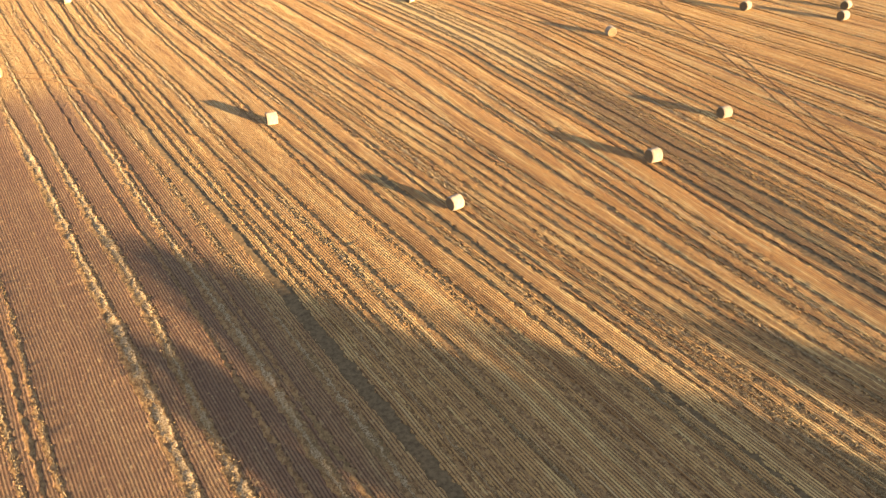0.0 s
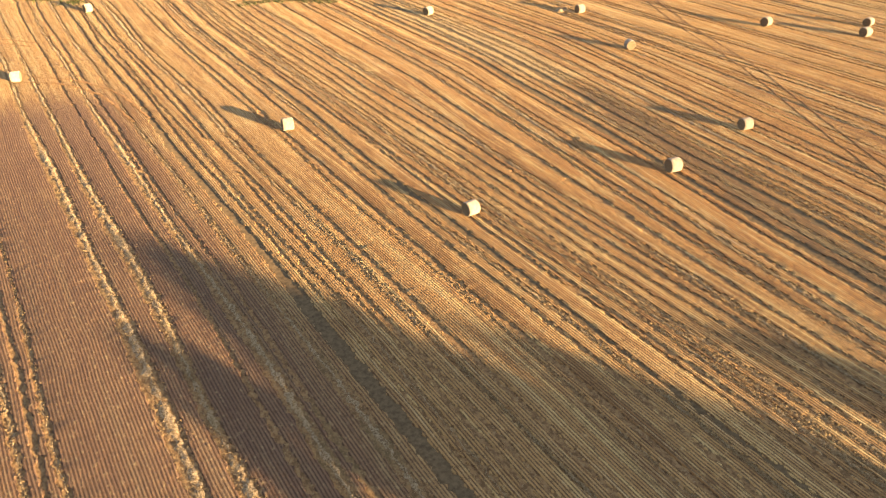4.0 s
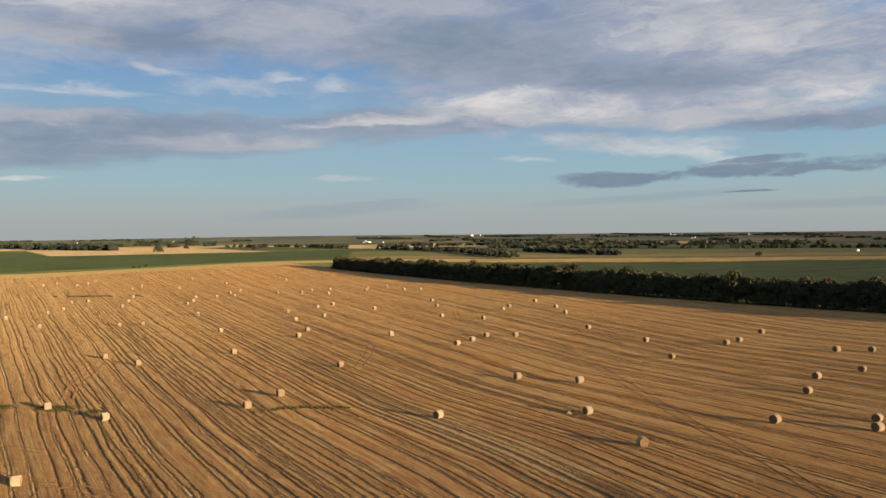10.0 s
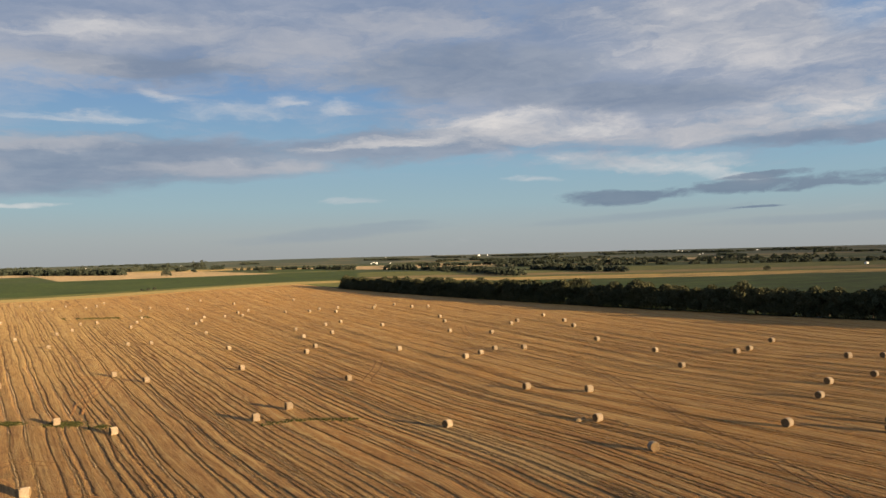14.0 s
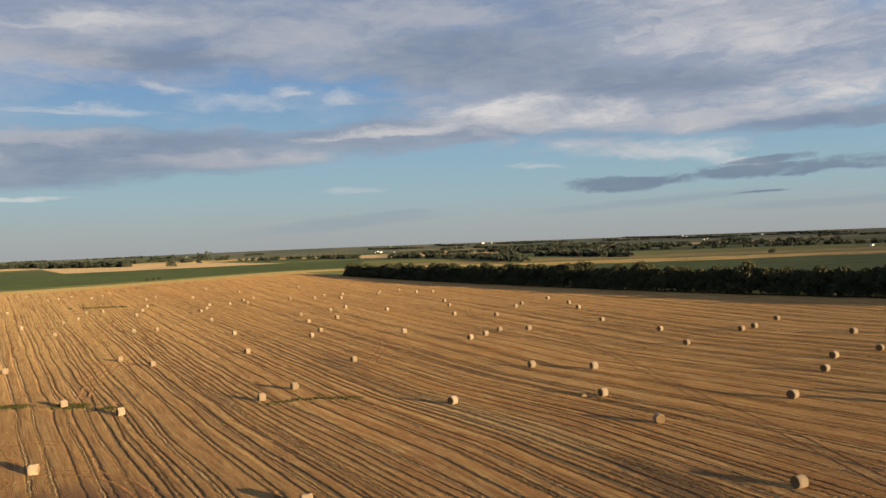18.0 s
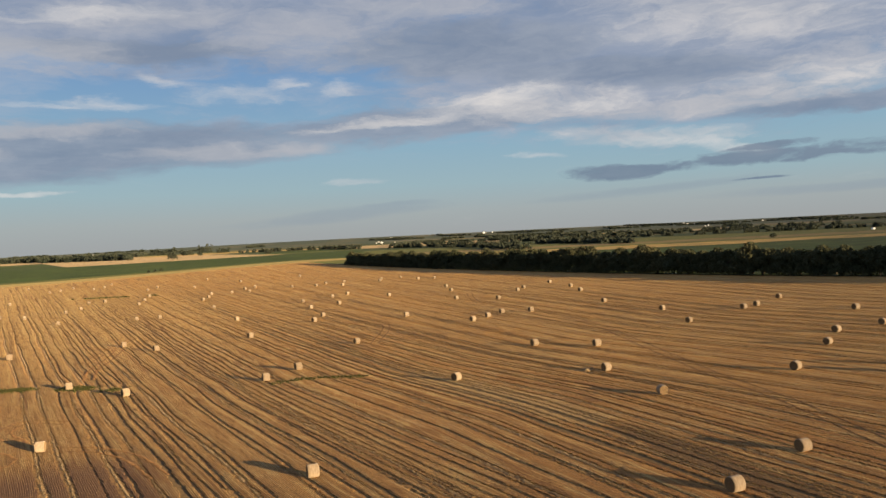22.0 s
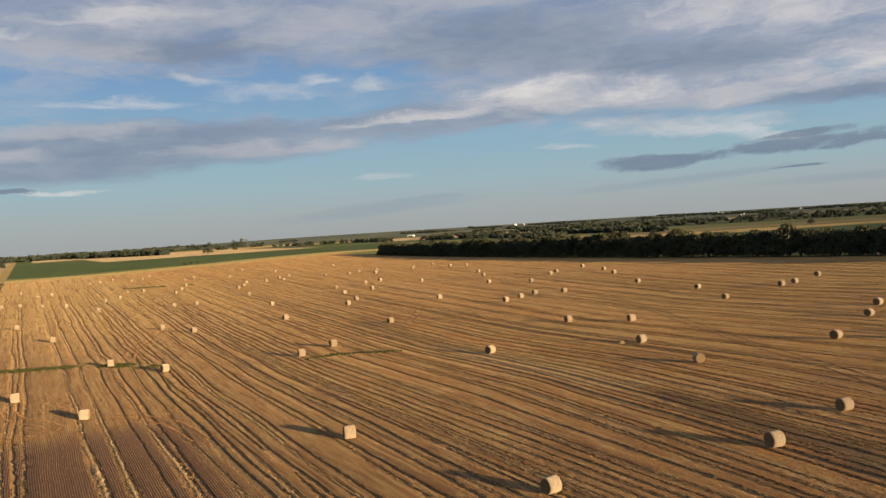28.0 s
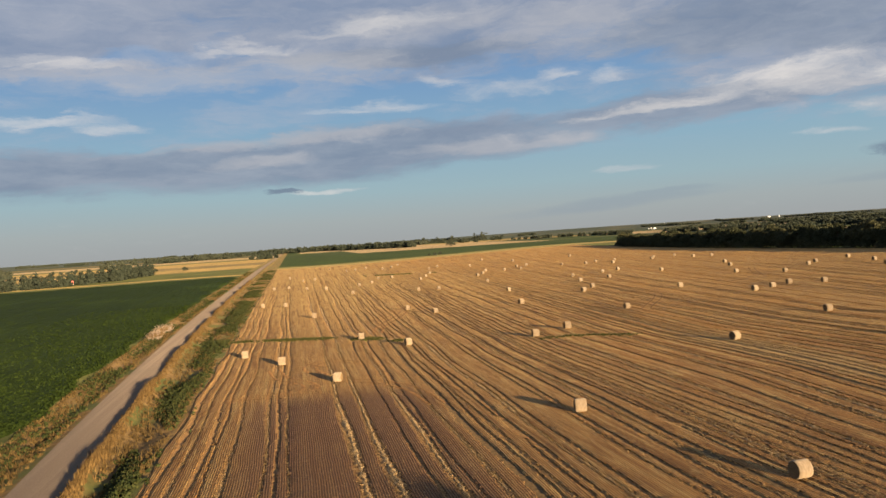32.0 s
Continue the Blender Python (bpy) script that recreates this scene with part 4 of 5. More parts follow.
def treeline():
    rng = np.random.default_rng(21)
    kinds = [make_tree(40 + i, h, s, 1900, 0.42) for i, (h, s) in enumerate([(9.4, 7.0), (8.6, 7.2), (10.2, 7.4), (8.0, 6.8), (10.6, 7.8)])]
    low = [make_tree(60 + i, h, s, 900, 0.38, name="bush") for i, (h, s) in enumerate([(3.4, 4.6), (4.2, 5.0)])]
    for t in kinds:
        tagged(t, "dark green broadleaf tree in the shelterbelt beside the stubble", "tree", "shelterbelt trees")
    for t in low:
        tagged(t, "dense dark green bush at the shelterbelt's foot", "bush", "shelterbelt bushes")
    used = set()

    def put(t, x, y, s):
        m = pose(x, y, float(ground_height(x, y)) - 0.05, 0, 0, rng.uniform(0, 360))
        o = t if t.name not in used else copy_thing(t, m)
        used.add(t.name)
        o.matrix_basis = m
        o.scale = (s, s, s * rng.uniform(0.92, 1.08))

    y = 14.0
    while y < 521:
        far = y > 330
        for x in (232.5, 238.5) if not far else (233.0, 239.0):
            k = int(rng.integers(0, 5))
            size = rng.uniform(0.84, 1.08) * (1.0 - 0.16 * smoothstep(400, 520, y))
            put(kinds[k], x + rng.normal(0, 0.9), y + rng.uniform(-1.4, 1.4), float(size))
        put(low[int(rng.integers(0, 2))], 229.8 + rng.normal(0, 0.5), y + rng.uniform(-2, 2), rng.uniform(0.75, 1.15))
        y += rng.uniform(3.6, 5.0)
    # the group behind the camera whose shade lies on the stubble
    big = [make_tree(80 + i, h, s, 2000, 0.38, name="tall_tree") for i, (h, s) in enumerate([(11.6, 7.5), (9.4, 6.6), (10.6, 8.4)])]
    for t in big:
        tagged(t, "tall broadleaf tree at the field's near edge", "tree", "trees at the near edge")
    for k, x, y, s in SHADE_TREES:
        put(big[k], x, y, s)


SHADE_TREES = [(0, 38.4, -32.8, 1.0), (1, 31.1, -31.7, 1.0), (2, 39.2, -36.9, 0.96), (2, 42.3, -43.8, 0.95), (0, 47.5, -52.2, 0.9), (1, 50.9, -45.9, 0.95), (2, 55.5, -62.3, 0.9), (1, 62.2, -50.5, 0.98)]
treeline()


# ---- wheel marks that cross the rows ----
def mark(points, width=0.45, spread=1.9, seed=0):
    """A pair of tyre marks along a line of points."""
    rng = np.random.default_rng(300 + seed)
    P = np.array(points, dtype=float)
    seg = np.hypot(*np.diff(P, axis=0).T)
    s = np.concatenate([[0], np.cumsum(seg)])
    t = np.arange(0, s[-1], 0.8)
    cx, cy = np.interp(t, s, P[:, 0]), np.interp(t, s, P[:, 1])
    kern = np.ones(7) / 7
    cx[3:-3], cy[3:-3] = np.convolve(cx, kern, "valid"), np.convolve(cy, kern, "valid")
    dx, dy = np.gradient(cx), np.gradient(cy)
    nrm = np.stack([-dy, dx], -1) / np.hypot(dx, dy)[:, None]
    for side in (-0.5, 0.5):
        c = np.stack([cx, cy], -1) + nrm * side * spread + rng.normal(0, 0.06, (len(t), 2))
        V = []
        for k in (-0.5, 0.0, 0.5):
            q = c + nrm * k * width * rng.uniform(0.6, 1.2, (len(t), 1))
            V.append(np.column_stack([q, ground_height(q[:, 0], q[:, 1]) + STUBBLE_H + 0.02 + 0.02 * (k == 0)]))
        V = np.stack(V, 1).reshape(-1, 3)
        F = [(i * 3 + j, i * 3 + j + 1, i * 3 + j + 4, i * 3 + j + 3) for i in range(len(t) - 1) for j in range(2)]
        mesh_object("wheel_track", V, F, BRUISED, stubble_field)


DIAGONAL = [(117, 140), (108, 117), (94, 90), (84, 70), (77.5, 54), (70, 40), (62, 24)]
for i, line in enumerate([
        [(141, 218), (136, 210), (130, 199), (125, 188)], [(67.5, 133), (67, 140), (71.5, 147), (77, 155), (83, 165.5), (85.5, 173), (83, 178), (77, 180)], DIAGONAL,
        [(20, 196), (26, 186), (22, 172), (17, 158), (15, 146)], [(34, 200), (29, 188), (30, 178), (36, 168)], [(44, 262), (52, 246), (60, 238)],
        [(3, 104), (1, 112), (4, 118), (9, 112)], [(205, 140), (196, 150), (188, 146)], [(-3.5, 113), (-2.4, 104), (1.2, 99), (1.6, 94.5), (-2, 92.5), (-9, 92.5)], [(6, 98), (10, 95), (13, 88), (14, 78)], [(16, 167), (20.8, 179), (26.5, 193), (32, 206)]]):
    mark(line, 0.22 if line is DIAGONAL else 0.34 if i != 3 else 0.45, 1.6, i)


# ---- tufts, weeds and bits of straw ----
def blades(points, height, lean, width, rng, per=5):
    """Bent grass blades at the given places, as one soup of triangles."""
    n = len(points) * per
    base = np.repeat(np.asarray(points), per, 0)
    base = base + np.column_stack([rng.normal(0, 0.10, (n, 2)), np.zeros(n)])
    h = np.repeat(np.asarray(height), per) * rng.uniform(0.6, 1.15, n)
    a = rng.uniform(0, 2 * math.pi, n)
    d = np.column_stack([np.cos(a), np.sin(a), np.zeros(n)])
    side = np.column_stack([-np.sin(a), np.cos(a), np.zeros(n)]) * (width * rng.uniform(0.6, 1.3, n))[:, None]
    tip = base + d * (h * lean * rng.uniform(0.3, 1.2, n))[:, None] + np.column_stack([np.zeros((n, 2)), h])
    V = np.stack([base - side, base + side, tip], 1).reshape(-1, 3)
    V[:, 2] -= 0.02
    return V, np.arange(n * 3).reshape(-1, 3)


def on_ground(x, y, lift=0.0):
    return np.column_stack([x, y, ground_height(x, y) + lift])


def along(n, y0, y1, rng, bias=2.2):
    """Distances along the road, thicker near the eye."""
    return y0 + (y1 - y0) * rng.random(n) ** bias


def roadside():
    rng = np.random.default_rng(51)
    n = 15000
    y = along(n, 18, 590, rng)
    x = np.where(rng.random(n) < 0.5, rng.uniform(-29.3, -24.2, n), rng.uniform(-18.4, -12.6, n))
    keep = np.array([noise.noise((px * 0.35, py * 0.10, 3.0)) for px, py in zip(x, y)]) > -0.25
    x, y = (x + road_bend(x, y))[keep], y[keep]
    V, F = blades(on_ground(x, y), np.full(len(x), 0.42), 0.7, 0.05, rng, 5)
    tagged(mesh_object("dry_grass", V, F, DRY), "tall dry tan grass on the road verges", "grass", kind="stuff")
    n = 5200
    y = along(n, 18, 420, rng, 1.8)
    x = -18.6 + rng.normal(0, 0.3, n)
    x = x + road_bend(x, y)
    V, F = blades(on_ground(x, y), 0.45 + 0.2 * np.sin(y / 5.0) + rng.normal(0, 0.08, n), 0.5, 0.05, rng, 6)
    tagged(mesh_object("tall_grass", V, F, DRY), "fringe of tall dry grass along the gravel road", "grass", kind="stuff")
    n = 13000
    y = along(n, 18, 590, rng, 1.9)
    x = np.where(rng.random(n) < 0.75, -14.6 + rng.normal(0, 1.0, n), rng.uniform(-29.2, -24.6, n))
    patch = np.array([noise.noise((px * 0.25, py * 0.055, 9.0)) for px, py in zip(x, y)])
    keep = patch > -0.12
    x, y, patch = (x + road_bend(x, y))[keep], y[keep], patch[keep]
    size = 0.25 + 0.75 * np.clip(patch, 0, 0.6)
    lobes = np.column_stack([x, y, ground_height(x, y) + size * 0.42, size * 0.62])
    c = len(x)
    rep = np.repeat(np.arange(c), 9)
    P = []
    d = rng.normal(0, 1, (len(rep), 3))
    d /= np.linalg.norm(d, axis=1)[:, None]
    ctr = lobes[rep, :3] + d * lobes[rep, 3:4] * np.array([1, 1, 0.75])
    a = rng.normal(0, 1, (len(rep), 3))
    a /= np.linalg.norm(a, axis=1)[:, None]
    b = np.cross(a, d)
    b /= np.linalg.norm(b, axis=1)[:, None] + 1e-6
    s = 0.17 * rng.uniform(0.6, 1.4, (len(rep), 1))
    P = np.stack([ctr - a * s, ctr + b * s * 0.6, ctr + a * s, ctr - b * s * 0.6], 1).reshape(-1, 3)
    tagged(mesh_object("ditch_weeds", P, np.arange(len(P)).reshape(-1, 4), WEED), "clumps of dark green weeds in the road ditches", "weeds", kind="stuff")
    # a grey brush heap in the western ditch
    root = tagged(new("brush_heap"), "grey dry brush heap in the ditch by the gravel road", "brush", "brush heaps")
    V, F = [], []
    for i in range(150):
        a, r = rng.uniform(0, 6.28), rng.uniform(0, 1.0)
        p = Vector((math.cos(a) * r * 1.4, rng.uniform(-4, 4), 0.0))
        q = p + Vector((rng.normal(0, 0.6), rng.normal(0, 0.8), rng.uniform(0.7, 1.9)))
        limb(V, F, p, q, 0.05, 0.015, 4)
    mesh_object("branches", V, F, plain_material("dead_wood", (0.24, 0.19, 0.15), 0.9, 0.3), root)
    P, Q = leaf_cloud([(rng.normal(0, 0.7), rng.uniform(-4, 4), 0.7, 0.7) for _ in range(14)], 700, 0.16, rng)
    mesh_object("twigs", P, Q, DRY, root)
    root.matrix_basis = pose(-29.6, 172, float(ground_height(-29.6, 172)) - 0.1)
    copy_thing(root, pose(-30.0, 185, float(ground_height(-30.0, 185)) - 0.1, 0, 0, 170))


roadside()


FAR_WET = 401.0


def weed_line():
    rng = np.random.default_rng(77)
    P = np.array([(-12, 152), (-2, 149), (5, 146), (10, 142), (14, 138), (18.4, 131), (27, 123), (36, 116.5), (42, 117), (48, 113), (52.7, 109), (56, 104), (58.8, 98)], dtype=float)
    s = np.concatenate([[0], np.cumsum(np.hypot(*np.diff(P, axis=0).T))])
    t = rng.uniform(0, s[-1], 7000)
    dens = np.array([noise.noise((v * 0.11, 5.0, 1.0)) for v in t])
    t = t[(dens > np.where(t < 36, -0.15, -0.4)) & ((t < 36) | (rng.random(len(t)) < 0.16)) & ((t < 36) | ((t > 63) & (t < 79)))]
    wide = np.where(t < 36, 1.0, 0.7)
    x = np.interp(t, s, P[:, 0]) + rng.normal(0, 0.9, len(t)) * wide
    y = np.interp(t, s, P[:, 1]) + rng.normal(0, 0.9, len(t)) * wide
    fx, fy = rng.uniform(36, 70, 1300), rng.normal(0, 1, 1300)
    wet = np.array([noise.noise((v * 0.12, 2.0, 4.0)) for v in fx]) > -0.05
    x, y = np.concatenate([x, fx[wet]]), np.concatenate([y, (FAR_WET - 0.7 * (fx - 38) + 3.2 * fy)[wet]])
    V, F = blades(on_ground(x, y, STUBBLE_H * 0.6), np.full(len(x), 0.26), 0.9, 0.07, rng, 6)
    tagged(mesh_object("green_weeds", V, F, WET_WEED), "low green weeds along a shallow wet line across the stubble", "weeds", kind="stuff")


weed_line()


def straw_heap():
    """Straw spilled beside a bale."""
    rng = np.random.default_rng(31)
    root = tagged(new("straw_heap"), "small heap of spilled tan straw beside a bale", "straw", "straw heaps")
    for k in range(5):
        cx, cy, r = rng.normal(0, 0.75), rng.normal(0, 0.35), rng.uniform(0.3, 0.5)
        V, F = [(cx, cy, 0.30 * r + 0.15)], []
        for ring, (f, h) in enumerate([(0.45, 0.55), (0.8, 0.3), (1.1, -0.1)]):
            for i in range(11):
                a = 2 * math.pi * i / 11
                q = r * f * rng.uniform(0.8, 1.2)
                V.append((cx + math.cos(a) * q, cy + math.sin(a) * q, h * r * rng.uniform(0.7, 1.3)))
        for i in range(11):
            j = (i + 1) % 11
            F.append((0, 1 + i, 1 + j))
            for ring in range(2):
                F.append((1 + ring * 11 + i, 12 + ring * 11 + i, 12 + ring * 11 + j, 1 + ring * 11 + j))
        mesh_object("tuft", V, F, STRAW, root, True)
    root.matrix_basis = pose(HEAP[0], HEAP[1], float(ground_height(*HEAP)) + STUBBLE_H, 0, 0, 20)


HEAP = (76.2, 86.0)
straw_heap()


def swath_straw():
    """Loose straw tangled over the swaths on the nearest ground."""
    rng = np.random.default_rng(88)
    X, Y = [], []
    for rut in field_ruts:
        if not rut.straw or rut.x0 > 66:
            continue
        n = int(9000 * rut.straw)
        y = 8 + 130 * rng.random(n) ** 1.7
        wide = np.interp(y, FIELD_Y, rut.width)
        X.append(np.interp(y, FIELD_Y, rut.mid) + rng.normal(0, 0.40, n) * wide)
        Y.append(y)
    X, Y = np.concatenate(X), np.concatenate(Y)
    n = len(X)
    c = on_ground(X, Y, 0.05) + np.column_stack([np.zeros((n, 2)), rng.uniform(0, 0.13, n)])
    a = rng.normal(0, 1, (n, 3)) * np.array([1, 1, 0.25])
    a /= np.linalg.norm(a, axis=1)[:, None]
    b = np.cross(a, rng.normal(0, 1, (n, 3)) * np.array([0.4, 0.4, 1]))
    b /= np.linalg.norm(b, axis=1)[:, None]
    s = rng.uniform(0.025, 0.08, (n, 1))
    P = np.stack([c - a * s, c + b * s * 0.4, c + a * s, c - b * s * 0.4], 1).reshape(-1, 3)
    tagged(mesh_object("loose_straw", P, np.arange(n * 4).reshape(-1, 4), STRAW_BIT), "tangled loose straw lying along the swaths", "straw", kind="stuff")


swath_straw()


# ---- the green crop west of the road ----
def crop_canopy():
    rng = np.random.default_rng(91)
    gx = spaced([(-420, -200, 12), (-200, -90, 4), (-90, -50, 1.2), (-50, CROP_RIGHT - 0.3, 0.45)])
    gy = spaced([(-60, 25, 8), (25, 120, 0.9), (120, 240, 2.2), (240, 486, 6)])
    X, Y = np.meshgrid(gx, gy, indexing="ij")
    X = X + rng.normal(0, 0.10, X.shape) * (X > -90)
    edge = 0.7 * np.sin(Y / 7.0) + 0.5 * np.sin(Y / 2.9 + 1) + 0.35 * np.sin(Y / 31.0)
    X = X + edge * smoothstep(-40, CROP_RIGHT, X)
    row = 0.10 * np.sin(2 * math.pi * X / 0.9)
    H = 0.72 + row + rng.normal(0, 0.06, X.shape) + 0.10 * np.sin(X * 0.21 + 1) * np.sin(Y * 0.13)
    H[-1, :] = -0.05
    H[-2, :] *= 0.75
    H[:, -1] = -0.05
    H[0, :] = -0.05
    X = X + road_bend(X, Y)
    Z = ground_height(X, Y) + H
    V = np.stack([X, Y, Z], -1).reshape(-1, 3)
    nx, ny = len(gx), len(gy)
    I, J = np.meshgrid(np.arange(nx - 1), np.arange(ny - 1), indexing="ij")
    F = np.stack([I * ny + J, (I + 1) * ny + J, (I + 1) * ny + J + 1, I * ny + J + 1], -1).reshape(-1, 4)
    tagged(mesh_object("crop_canopy", V, F, CROP), "dense dark green bean crop beside the gravel road", "crop", kind="stuff")
    n = 42000
    y = 25 + 230 * rng.random(n) ** 1.7
    x = CROP_RIGHT - 32 * rng.random(n) ** 1.6 + 0.7 * np.sin(y / 7.0) + 0.5 * np.sin(y / 2.9 + 1) + rng.normal(0, 0.2, n)
    x = x + road_bend(x, y)
    c = on_ground(x, y, 0.0) + np.column_stack([np.zeros((n, 2)), rng.uniform(0.45, 0.95, n)])
    a = rng.normal(0, 1, (n, 3)) * np.array([1, 1, 0.5])
    a /= np.linalg.norm(a, axis=1)[:, None]
    b = np.cross(a, rng.normal(0, 1, (n, 3)))
    b /= np.linalg.norm(b, axis=1)[:, None]
    s = rng.uniform(0.10, 0.22, (n, 1))
    P = np.stack([c - a * s, c + b * s * 0.7, c + a * s, c - b * s * 0.7], 1).reshape(-1, 3)
    tagged(mesh_object("crop_leaves", P, np.arange(n * 4).reshape(-1, 4), CROP_LEAF), "broad green bean leaves over the crop's edge rows", "leaves", kind="stuff")


CROP_LEAF = leaf_material("bean_leaves", (0.016, 0.029, 0.005), (0.033, 0.052, 0.010))
crop_canopy()


# ---- woods and belts in the distance ----
def belt(ends, height, depth, step, seed, label="dark green belt of trees between distant fields"):
    rng = np.random.default_rng(seed)
    P = np.array(ends, dtype=float)
    s = np.concatenate([[0], np.cumsum(np.hypot(*np.diff(P, axis=0).T))])
    t = np.arange(0, s[-1] + 0.1, step)
    lobes = []
    for v in t:
        x, y = np.interp(v, s, P[:, 0]) + rng.normal(0, depth), np.interp(v, s, P[:, 1]) + rng.normal(0, depth)
        h = height * rng.uniform(0.6, 1.12)
        z = float(ground_height(x, y))
        w = max(step * rng.uniform(0.55, 0.9), height * rng.uniform(0.22, 0.34))
        for k in range(4):
            lobes.append((x + rng.normal(0, w * 0.35), y + rng.normal(0, w * 0.35), z + h * (0.08 + 0.24 * k), w * (0.85 - 0.10 * k)))
    V, F = leaf_cloud(lobes, len(lobes) * 32, min(max(step * 0.26, height * 0.085), 2.4), rng, 1.0)
    V[:, 2] = np.maximum(V[:, 2], ground_height(V[:, 0], V[:, 1]) - 0.2)
    return tagged(mesh_object("tree_belt", V, F, LEAF_FAR), label, "trees", kind="stuff")


NEAR_BELTS = [
    ([(-206, 506), (-181, 528), (-154, 549), (-127, 590), (-117, 690)], 10.5, 2.6, 2.6),
    ([(-215, 520), (-190, 540), (-160, 566), (-136, 610), (-124, 690)], 9.6, 2.6, 2.6),
    ([(-380, 640), (-310, 660), (-262, 690), (-225, 660)], 9.0, 6.0, 4.0),
    ([(20, 2200), (140, 1880), (236, 1549)], 13.0, 10, 9.0),
    ([(120, 1800), (225, 1600)], 11.0, 12, 9.0),
    ([(430, 2420), (510, 2360)], 17.0, 10, 11.0),
    ([(400, 1800), (425, 1840)], 10.0, 5, 8.0),
    ([(530, 2190), (556, 2170)], 24.0, 6, 9.0),
    ([(500, 1930), (530, 1940)], 10.0, 6, 9.0),
    ([(620, 1200), (642, 1081), (600, 900), (511, 680)], 8.0, 8, 4.6),
    ([(600, 1320), (640, 1480), (560, 1600), (520, 1700)], 7.0, 12, 6.0),
    ([(707, 897), (660, 700)], 6.0, 6, 6.0),
    ([(655, 690), (645, 650)], 7.0, 4, 6.0),
    ([(800, 1120), (875, 1016), (963, 846), (1071, 721), (1200, 600)], 6.5, 10, 5.5),
    ([(1000, 1420), (1245, 1365), (1336, 1097), (1500, 900)], 8.0, 16, 7.0),
    ([(830, 1500), (1000, 1250), (1150, 1010), (1330, 830)], 6.0, 14, 7.0),
    ([(-300, 1290), (-268, 1300)], 12.0, 6, 8.0),
    ([(-60, 1260), (-25, 1275)], 9.0, 6, 7.0),
    ([(-520, 700), (-400, 830), (-330, 1000)], 8.0, 8, 9.0),
    ([(-330, 1580), (-180, 1660), (-120, 1700)], 11.0, 8, 10.0),
    ([(-90, 1900), (60, 2050)], 13.0, 10, 11.0)]
for i, (ends, h, depth, step) in enumerate(NEAR_BELTS):
    belt(ends, h, depth, step, 500 + i)


def far_belts():
    rng = np.random.default_rng(600)
    for i in range(95):
        az = radians(rng.uniform(-32, 78))
        r = 1750 + 2650 * rng.random() ** 0.8
        x, y = r * math.sin(az), r * math.cos(az)
        a = rng.choice([0.0, math.pi / 2, az + math.pi / 2, az + math.pi / 2]) + rng.normal(0, 0.15)
        half = rng.uniform(60, 260)
        if az < radians(24) and rng.random() < 0.5:
            continue
        belt([(x - math.cos(a) * half, y + math.sin(a) * half), (x + math.cos(a) * half, y - math.sin(a) * half)], rng.uniform(3, 6.5), 9, 9.0, 700 + i)


far_belts()


def lone_trees():
    t = make_tree(90, 11.0, 11.0, 700, 0.75, LEAF_FAR, "field_tree")
    tagged(t, "single dark green tree standing in an open field", "tree", "lone field trees")
    spots = [(252, 1224, 1.1), (698, 501, 0.5), (122, 660, 0.22), (127, 661, 0.26), (117, 659, 0.2), (-100, 760, 0.4), (560, 760, 0.7), (360, 1500, 0.8), (430, 1300, 0.7), (420, 1280, 0.6),
             (1010, 1000, 0.9), (680, 690, 0.5), (-252, 588, 0.8), (-262, 628, 0.9), (-282, 640, 0.8), (-233, 590, 0.6)]
    for i, (x, y, s) in enumerate(spots):
        m = pose(x, y, float(ground_height(x, y)) - 0.1, 0, 0, i * 47)
        o = t if i == 0 else copy_thing(t, m)
        o.matrix_basis = m
        o.scale = (s, s, s)


lone_trees()


# ---- farm buildings ----
def box(bm, x0, y0, z0, x1, y1, z1):
    m = Matrix.Translation(((x0 + x1) / 2, (y0 + y1) / 2, (z0 + z1) / 2)) @ Matrix.Diagonal((x1 - x0, y1 - y0, z1 - z0, 1))
    bmesh.ops.create_cube(bm, size=1, matrix=m)


def gable_prism(bm, w, d, z, rise, over=0.3, thick=0.15):
    """A pitched roof with thickness over a body w by d."""
    hw, hd = w / 2 + over, d / 2 + over
    low, top = z - over * rise / (d / 2), z + rise
    V = []
    for t in (0, thick):
        V += [(-hw, -hd, low + t), (hw, -hd, low + t), (hw, 0, top + t), (-hw, 0, top + t), (-hw, hd, low + t), (hw, hd, low + t)]
    v = [bm.verts.new(p) for p in V]
    for f in ((0, 3, 2, 1), (3, 4, 5, 2), (6, 7, 8, 9), (9, 8, 11, 10), (0, 1, 7, 6), (4, 10, 11, 5), (0, 6, 9, 3), (3, 9, 10, 4), (1, 2, 8, 7), (2, 5, 11, 8)):
        bm.faces.new([v[i] for i in f])


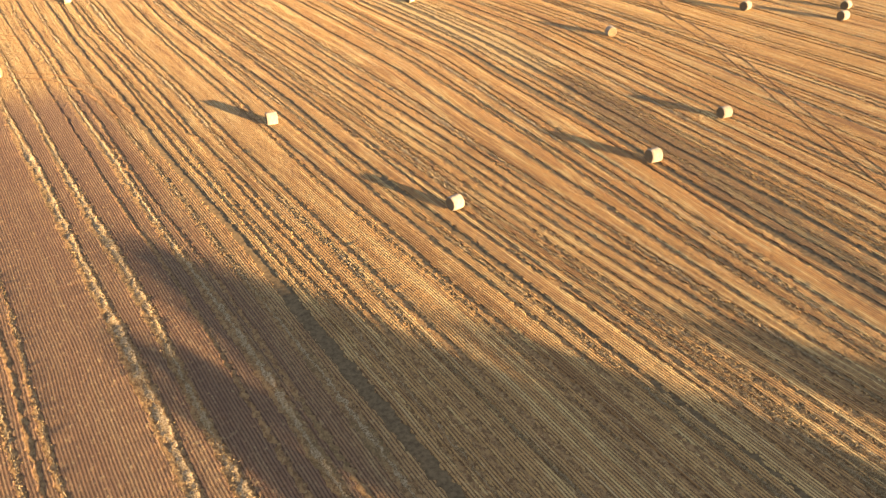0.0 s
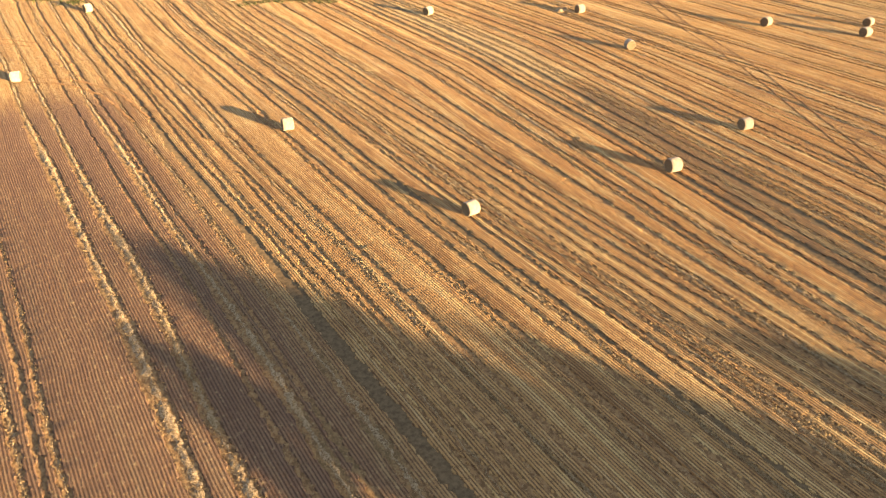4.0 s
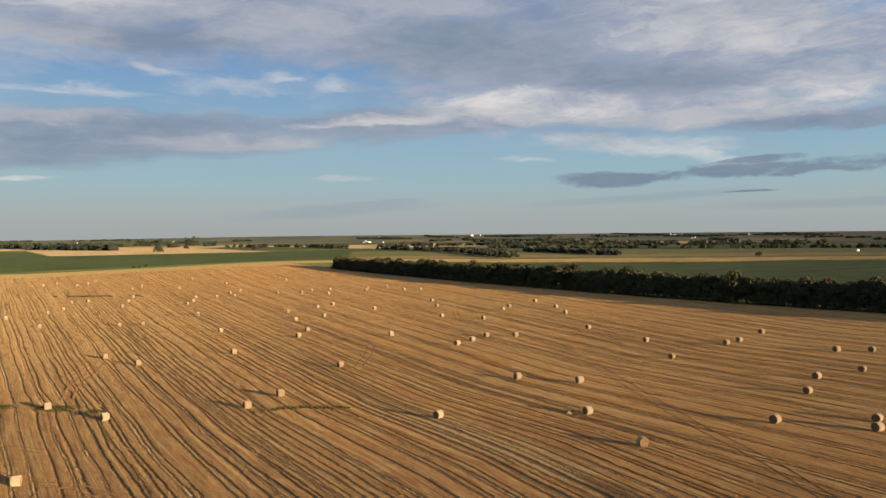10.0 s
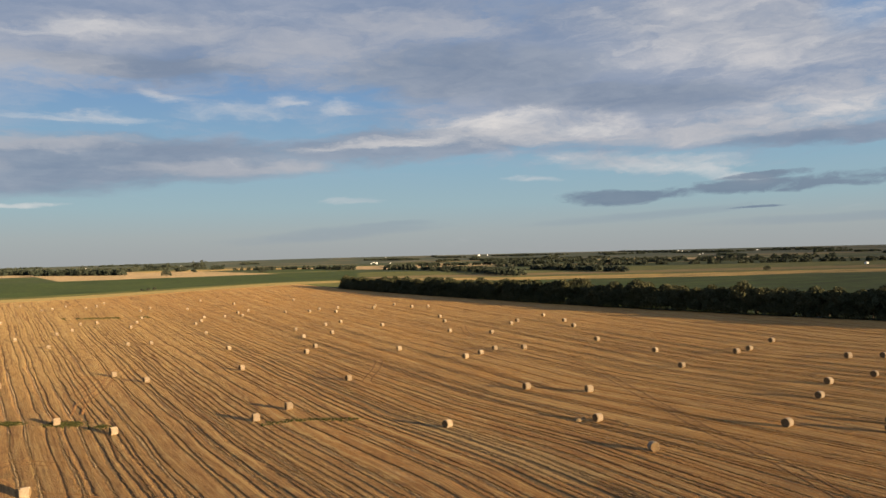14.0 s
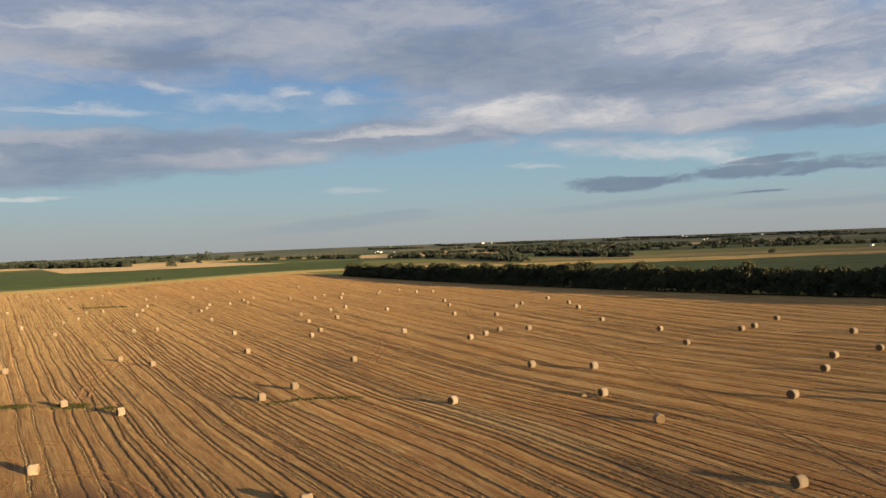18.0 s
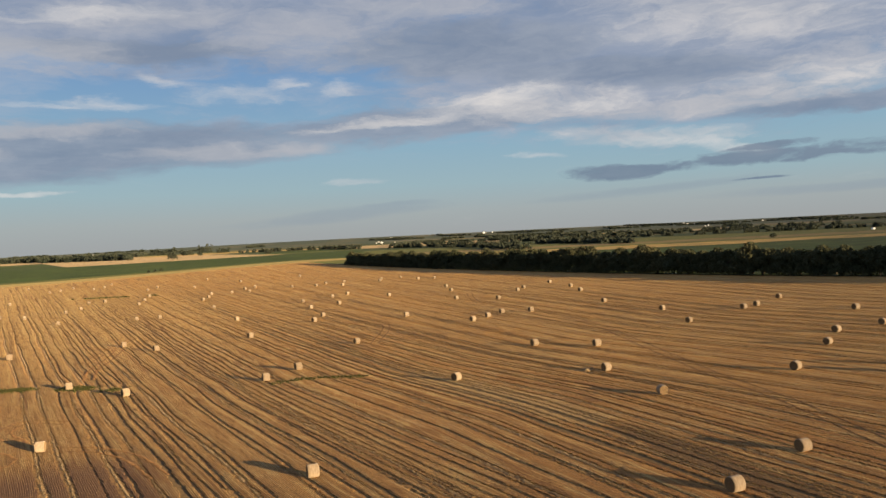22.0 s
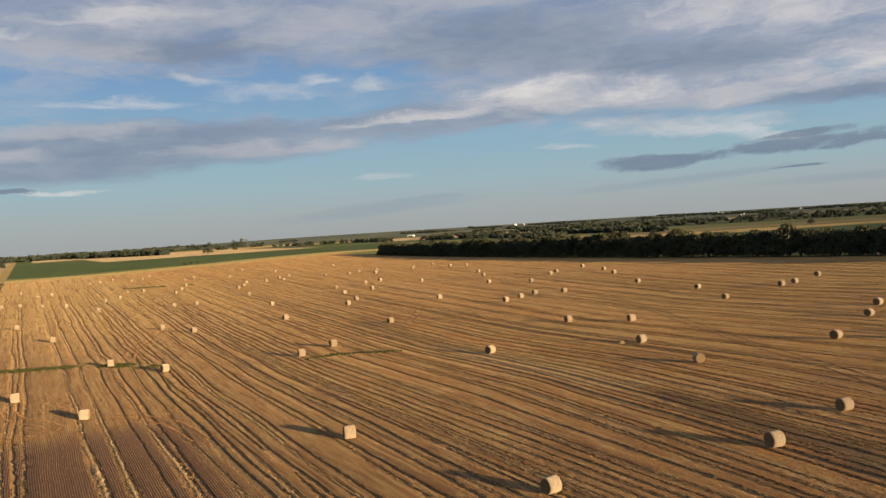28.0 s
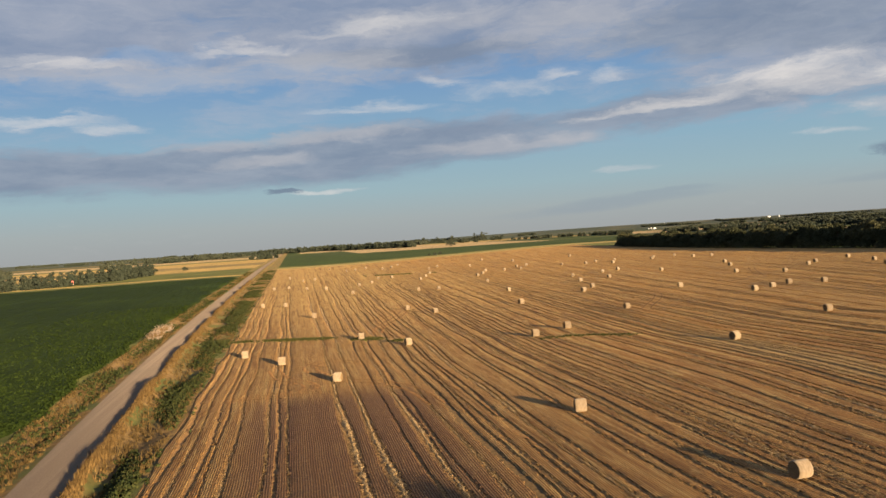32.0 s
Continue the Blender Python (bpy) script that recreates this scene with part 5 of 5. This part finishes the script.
def building(name, label, w, d, h, rise, wall_mat, roof_mat, windows=3):
    root = tagged(new(name), label, "building", "farm buildings")
    bm = bmesh.new()
    box(bm, -w / 2, -d / 2, -0.3, w / 2, d / 2, h)
    v = [bm.verts.new(p) for p in ((-w / 2, -d / 2, h), (-w / 2, d / 2, h), (-w / 2, 0, h + rise), (w / 2, -d / 2, h), (w / 2, d / 2, h), (w / 2, 0, h + rise))]
    bm.faces.new((v[0], v[2], v[1]))
    bm.faces.new((v[3], v[4], v[5]))
    part("wall", bm, wall_mat, root)
    bm = bmesh.new()
    gable_prism(bm, w, d, h, rise)
    roof = part("roof", bm, roof_mat, root, "pitched sheet roof")
    if name == "farmhouse":
        bm = bmesh.new()
        box(bm, w * 0.2, -0.5, h + rise * 0.5, w * 0.2 + 0.9, 0.4, h + rise + 1.0)
        part("chimney", bm, GREY_ROOF, roof)
    bm = bmesh.new()
    box(bm, -w * 0.12, -d / 2 - 0.06, 0, w * 0.12, -d / 2 + 0.02, min(h * 0.8, 3.2))
    part("door", bm, GREY_ROOF, root)
    for i in range(windows):
        x = -w * 0.42 + i * w * 0.84 / max(1, windows - 1)
        if abs(x) < w * 0.2:
            continue
        bm = bmesh.new()
        box(bm, x - 0.6, -d / 2 - 0.05, h * 0.4, x + 0.6, -d / 2 + 0.02, h * 0.75)
        part("window", bm, DARK_GLASS, root, "dark window pane")
    return root


def silo():
    root = tagged(new("grain_silo"), "pale steel grain silo beside far farm buildings", "silo", "grain silos")
    n, V, F = 16, [], []
    for z, r in ((-0.3, 4.0), (11, 4.0)):
        V += [(math.cos(6.2832 * i / n) * r, math.sin(6.2832 * i / n) * r, z) for i in range(n)]
    F = [(i, (i + 1) % n, n + (i + 1) % n, n + i) for i in range(n)]
    mesh_object("shell", V, F, STEEL, root, True)
    V = [(math.cos(6.2832 * i / n) * 4.15, math.sin(6.2832 * i / n) * 4.15, 10.95) for i in range(n)] + [(0, 0, 13.4)]
    mesh_object("cone_roof", V, [(i, (i + 1) % n, n) for i in range(n)], STEEL, root)
    return root


DARK_GLASS = plain_material("dark_window_glass", (0.03, 0.035, 0.04), 0.15, 0.1, 1.0, 0.6)


def farms():
    shed = building("farm_shed", "white metal farm shed among trees beyond the crop", 18, 9, 4.0, 2.0, WHITE_WALL, WHITE_WALL, 4)
    house = building("farmhouse", "white farmhouse with a grey roof on the plain", 15, 9, 5.6, 3.0, WHITE_WALL, GREY_ROOF, 4)
    tower = silo()
    todo = [(shed, [(-280, 645, 20, 0.5), (-254, 592, 70, 0.36), (-243, 592, 10, 0.34), (-235, 597, 30, 0.34), (-246, 654, 0, 0.36), (1043, 1614, 40, 0.7), (1643, 2445, 60, 1.1),
                    (1175, 2378, 10, 0.6), (2200, 1850, 40, 0.8), (700, 3100, 60, 0.9), (1085, 2080, 50, 0.6), (860, 1500, 30, 0.5), (2900, 2500, 40, 1.2), (2990, 2620, 50, 1.2), (3200, 2350, 40, 1.1)]),
            (house, [(1042, 2087, 35, 0.85), (979, 558, 60, 0.32), (2340, 3450, 40, 1.7), (1700, 3300, 45, 1.8), (-700, 2600, 10, 1.0), (-420, 1900, 5, 0.7), (-1000, 2300, 20, 0.9), (330, 2900, 30, 1.0)]),
            (tower, [(2300, 1920, 0, 0.7), (2410, 3470, 0, 1.0), (3050, 2700, 0, 1.0), (1010, 2060, 0, 0.5), (-960, 2330, 0, 0.8)])]
    for thing, spots in todo:
        for i, (x, y, turn, s) in enumerate(spots):
            m = pose(x, y, float(ground_height(x, y)), 0, 0, turn)
            o = thing if i == 0 else copy_thing(thing, m)
            o.matrix_basis = m
            s = s * (0.62 if math.hypot(x, y) > 1300 else 1.0)
            o.scale = (s, s, s)


farms()


def red_harvester():
    root = tagged(new("harvester"), "red combine harvester parked beside the tree belt", "harvester", "farm machines")
    bm = bmesh.new()
    box(bm, -1.5, -3.2, 1.1, 1.5, 2.4, 3.4)
    bmesh.ops.bevel(bm, geom=bm.edges[:], offset=0.15, segments=2, affect="EDGES")
    part("body", bm, RED_PAINT, root)
    bm = bmesh.new()
    box(bm, -0.9, 2.3, 1.7, 0.9, 3.7, 3.7)
    part("cab", bm, DARK_GLASS, root, "dark glazed cab")
    bm = bmesh.new()
    box(bm, -3.0, 3.8, 0.25, 3.0, 5.0, 1.0)
    part("header", bm, RED_PAINT, root, "wide red cutting header")
    for x, y, r in ((-1.6, 2.0, 0.9), (1.6, 2.0, 0.9), (-1.4, -2.6, 0.6), (1.4, -2.6, 0.6)):
        bm = bmesh.new()
        bmesh.ops.create_cone(bm, cap_ends=True, segments=16, radius1=r, radius2=r, depth=0.6, matrix=Matrix.Translation((x, y, r)) @ Matrix.Rotation(math.pi / 2, 4, "Y"))
        tyre = part("wheel", bm, DARK_RUBBER, root)
        bm = bmesh.new()
        bmesh.ops.create_cone(bm, cap_ends=True, segments=12, radius1=r * 0.5, radius2=r * 0.5, depth=0.66, matrix=Matrix.Translation((x, y, r)) @ Matrix.Rotation(math.pi / 2, 4, "Y"))
        part("rim", bm, WHITE_WALL, tyre, "pale wheel rim")
    root.matrix_basis = pose(-150, 560, float(ground_height(-150, 560)), 0, 0, 110)


red_harvester()
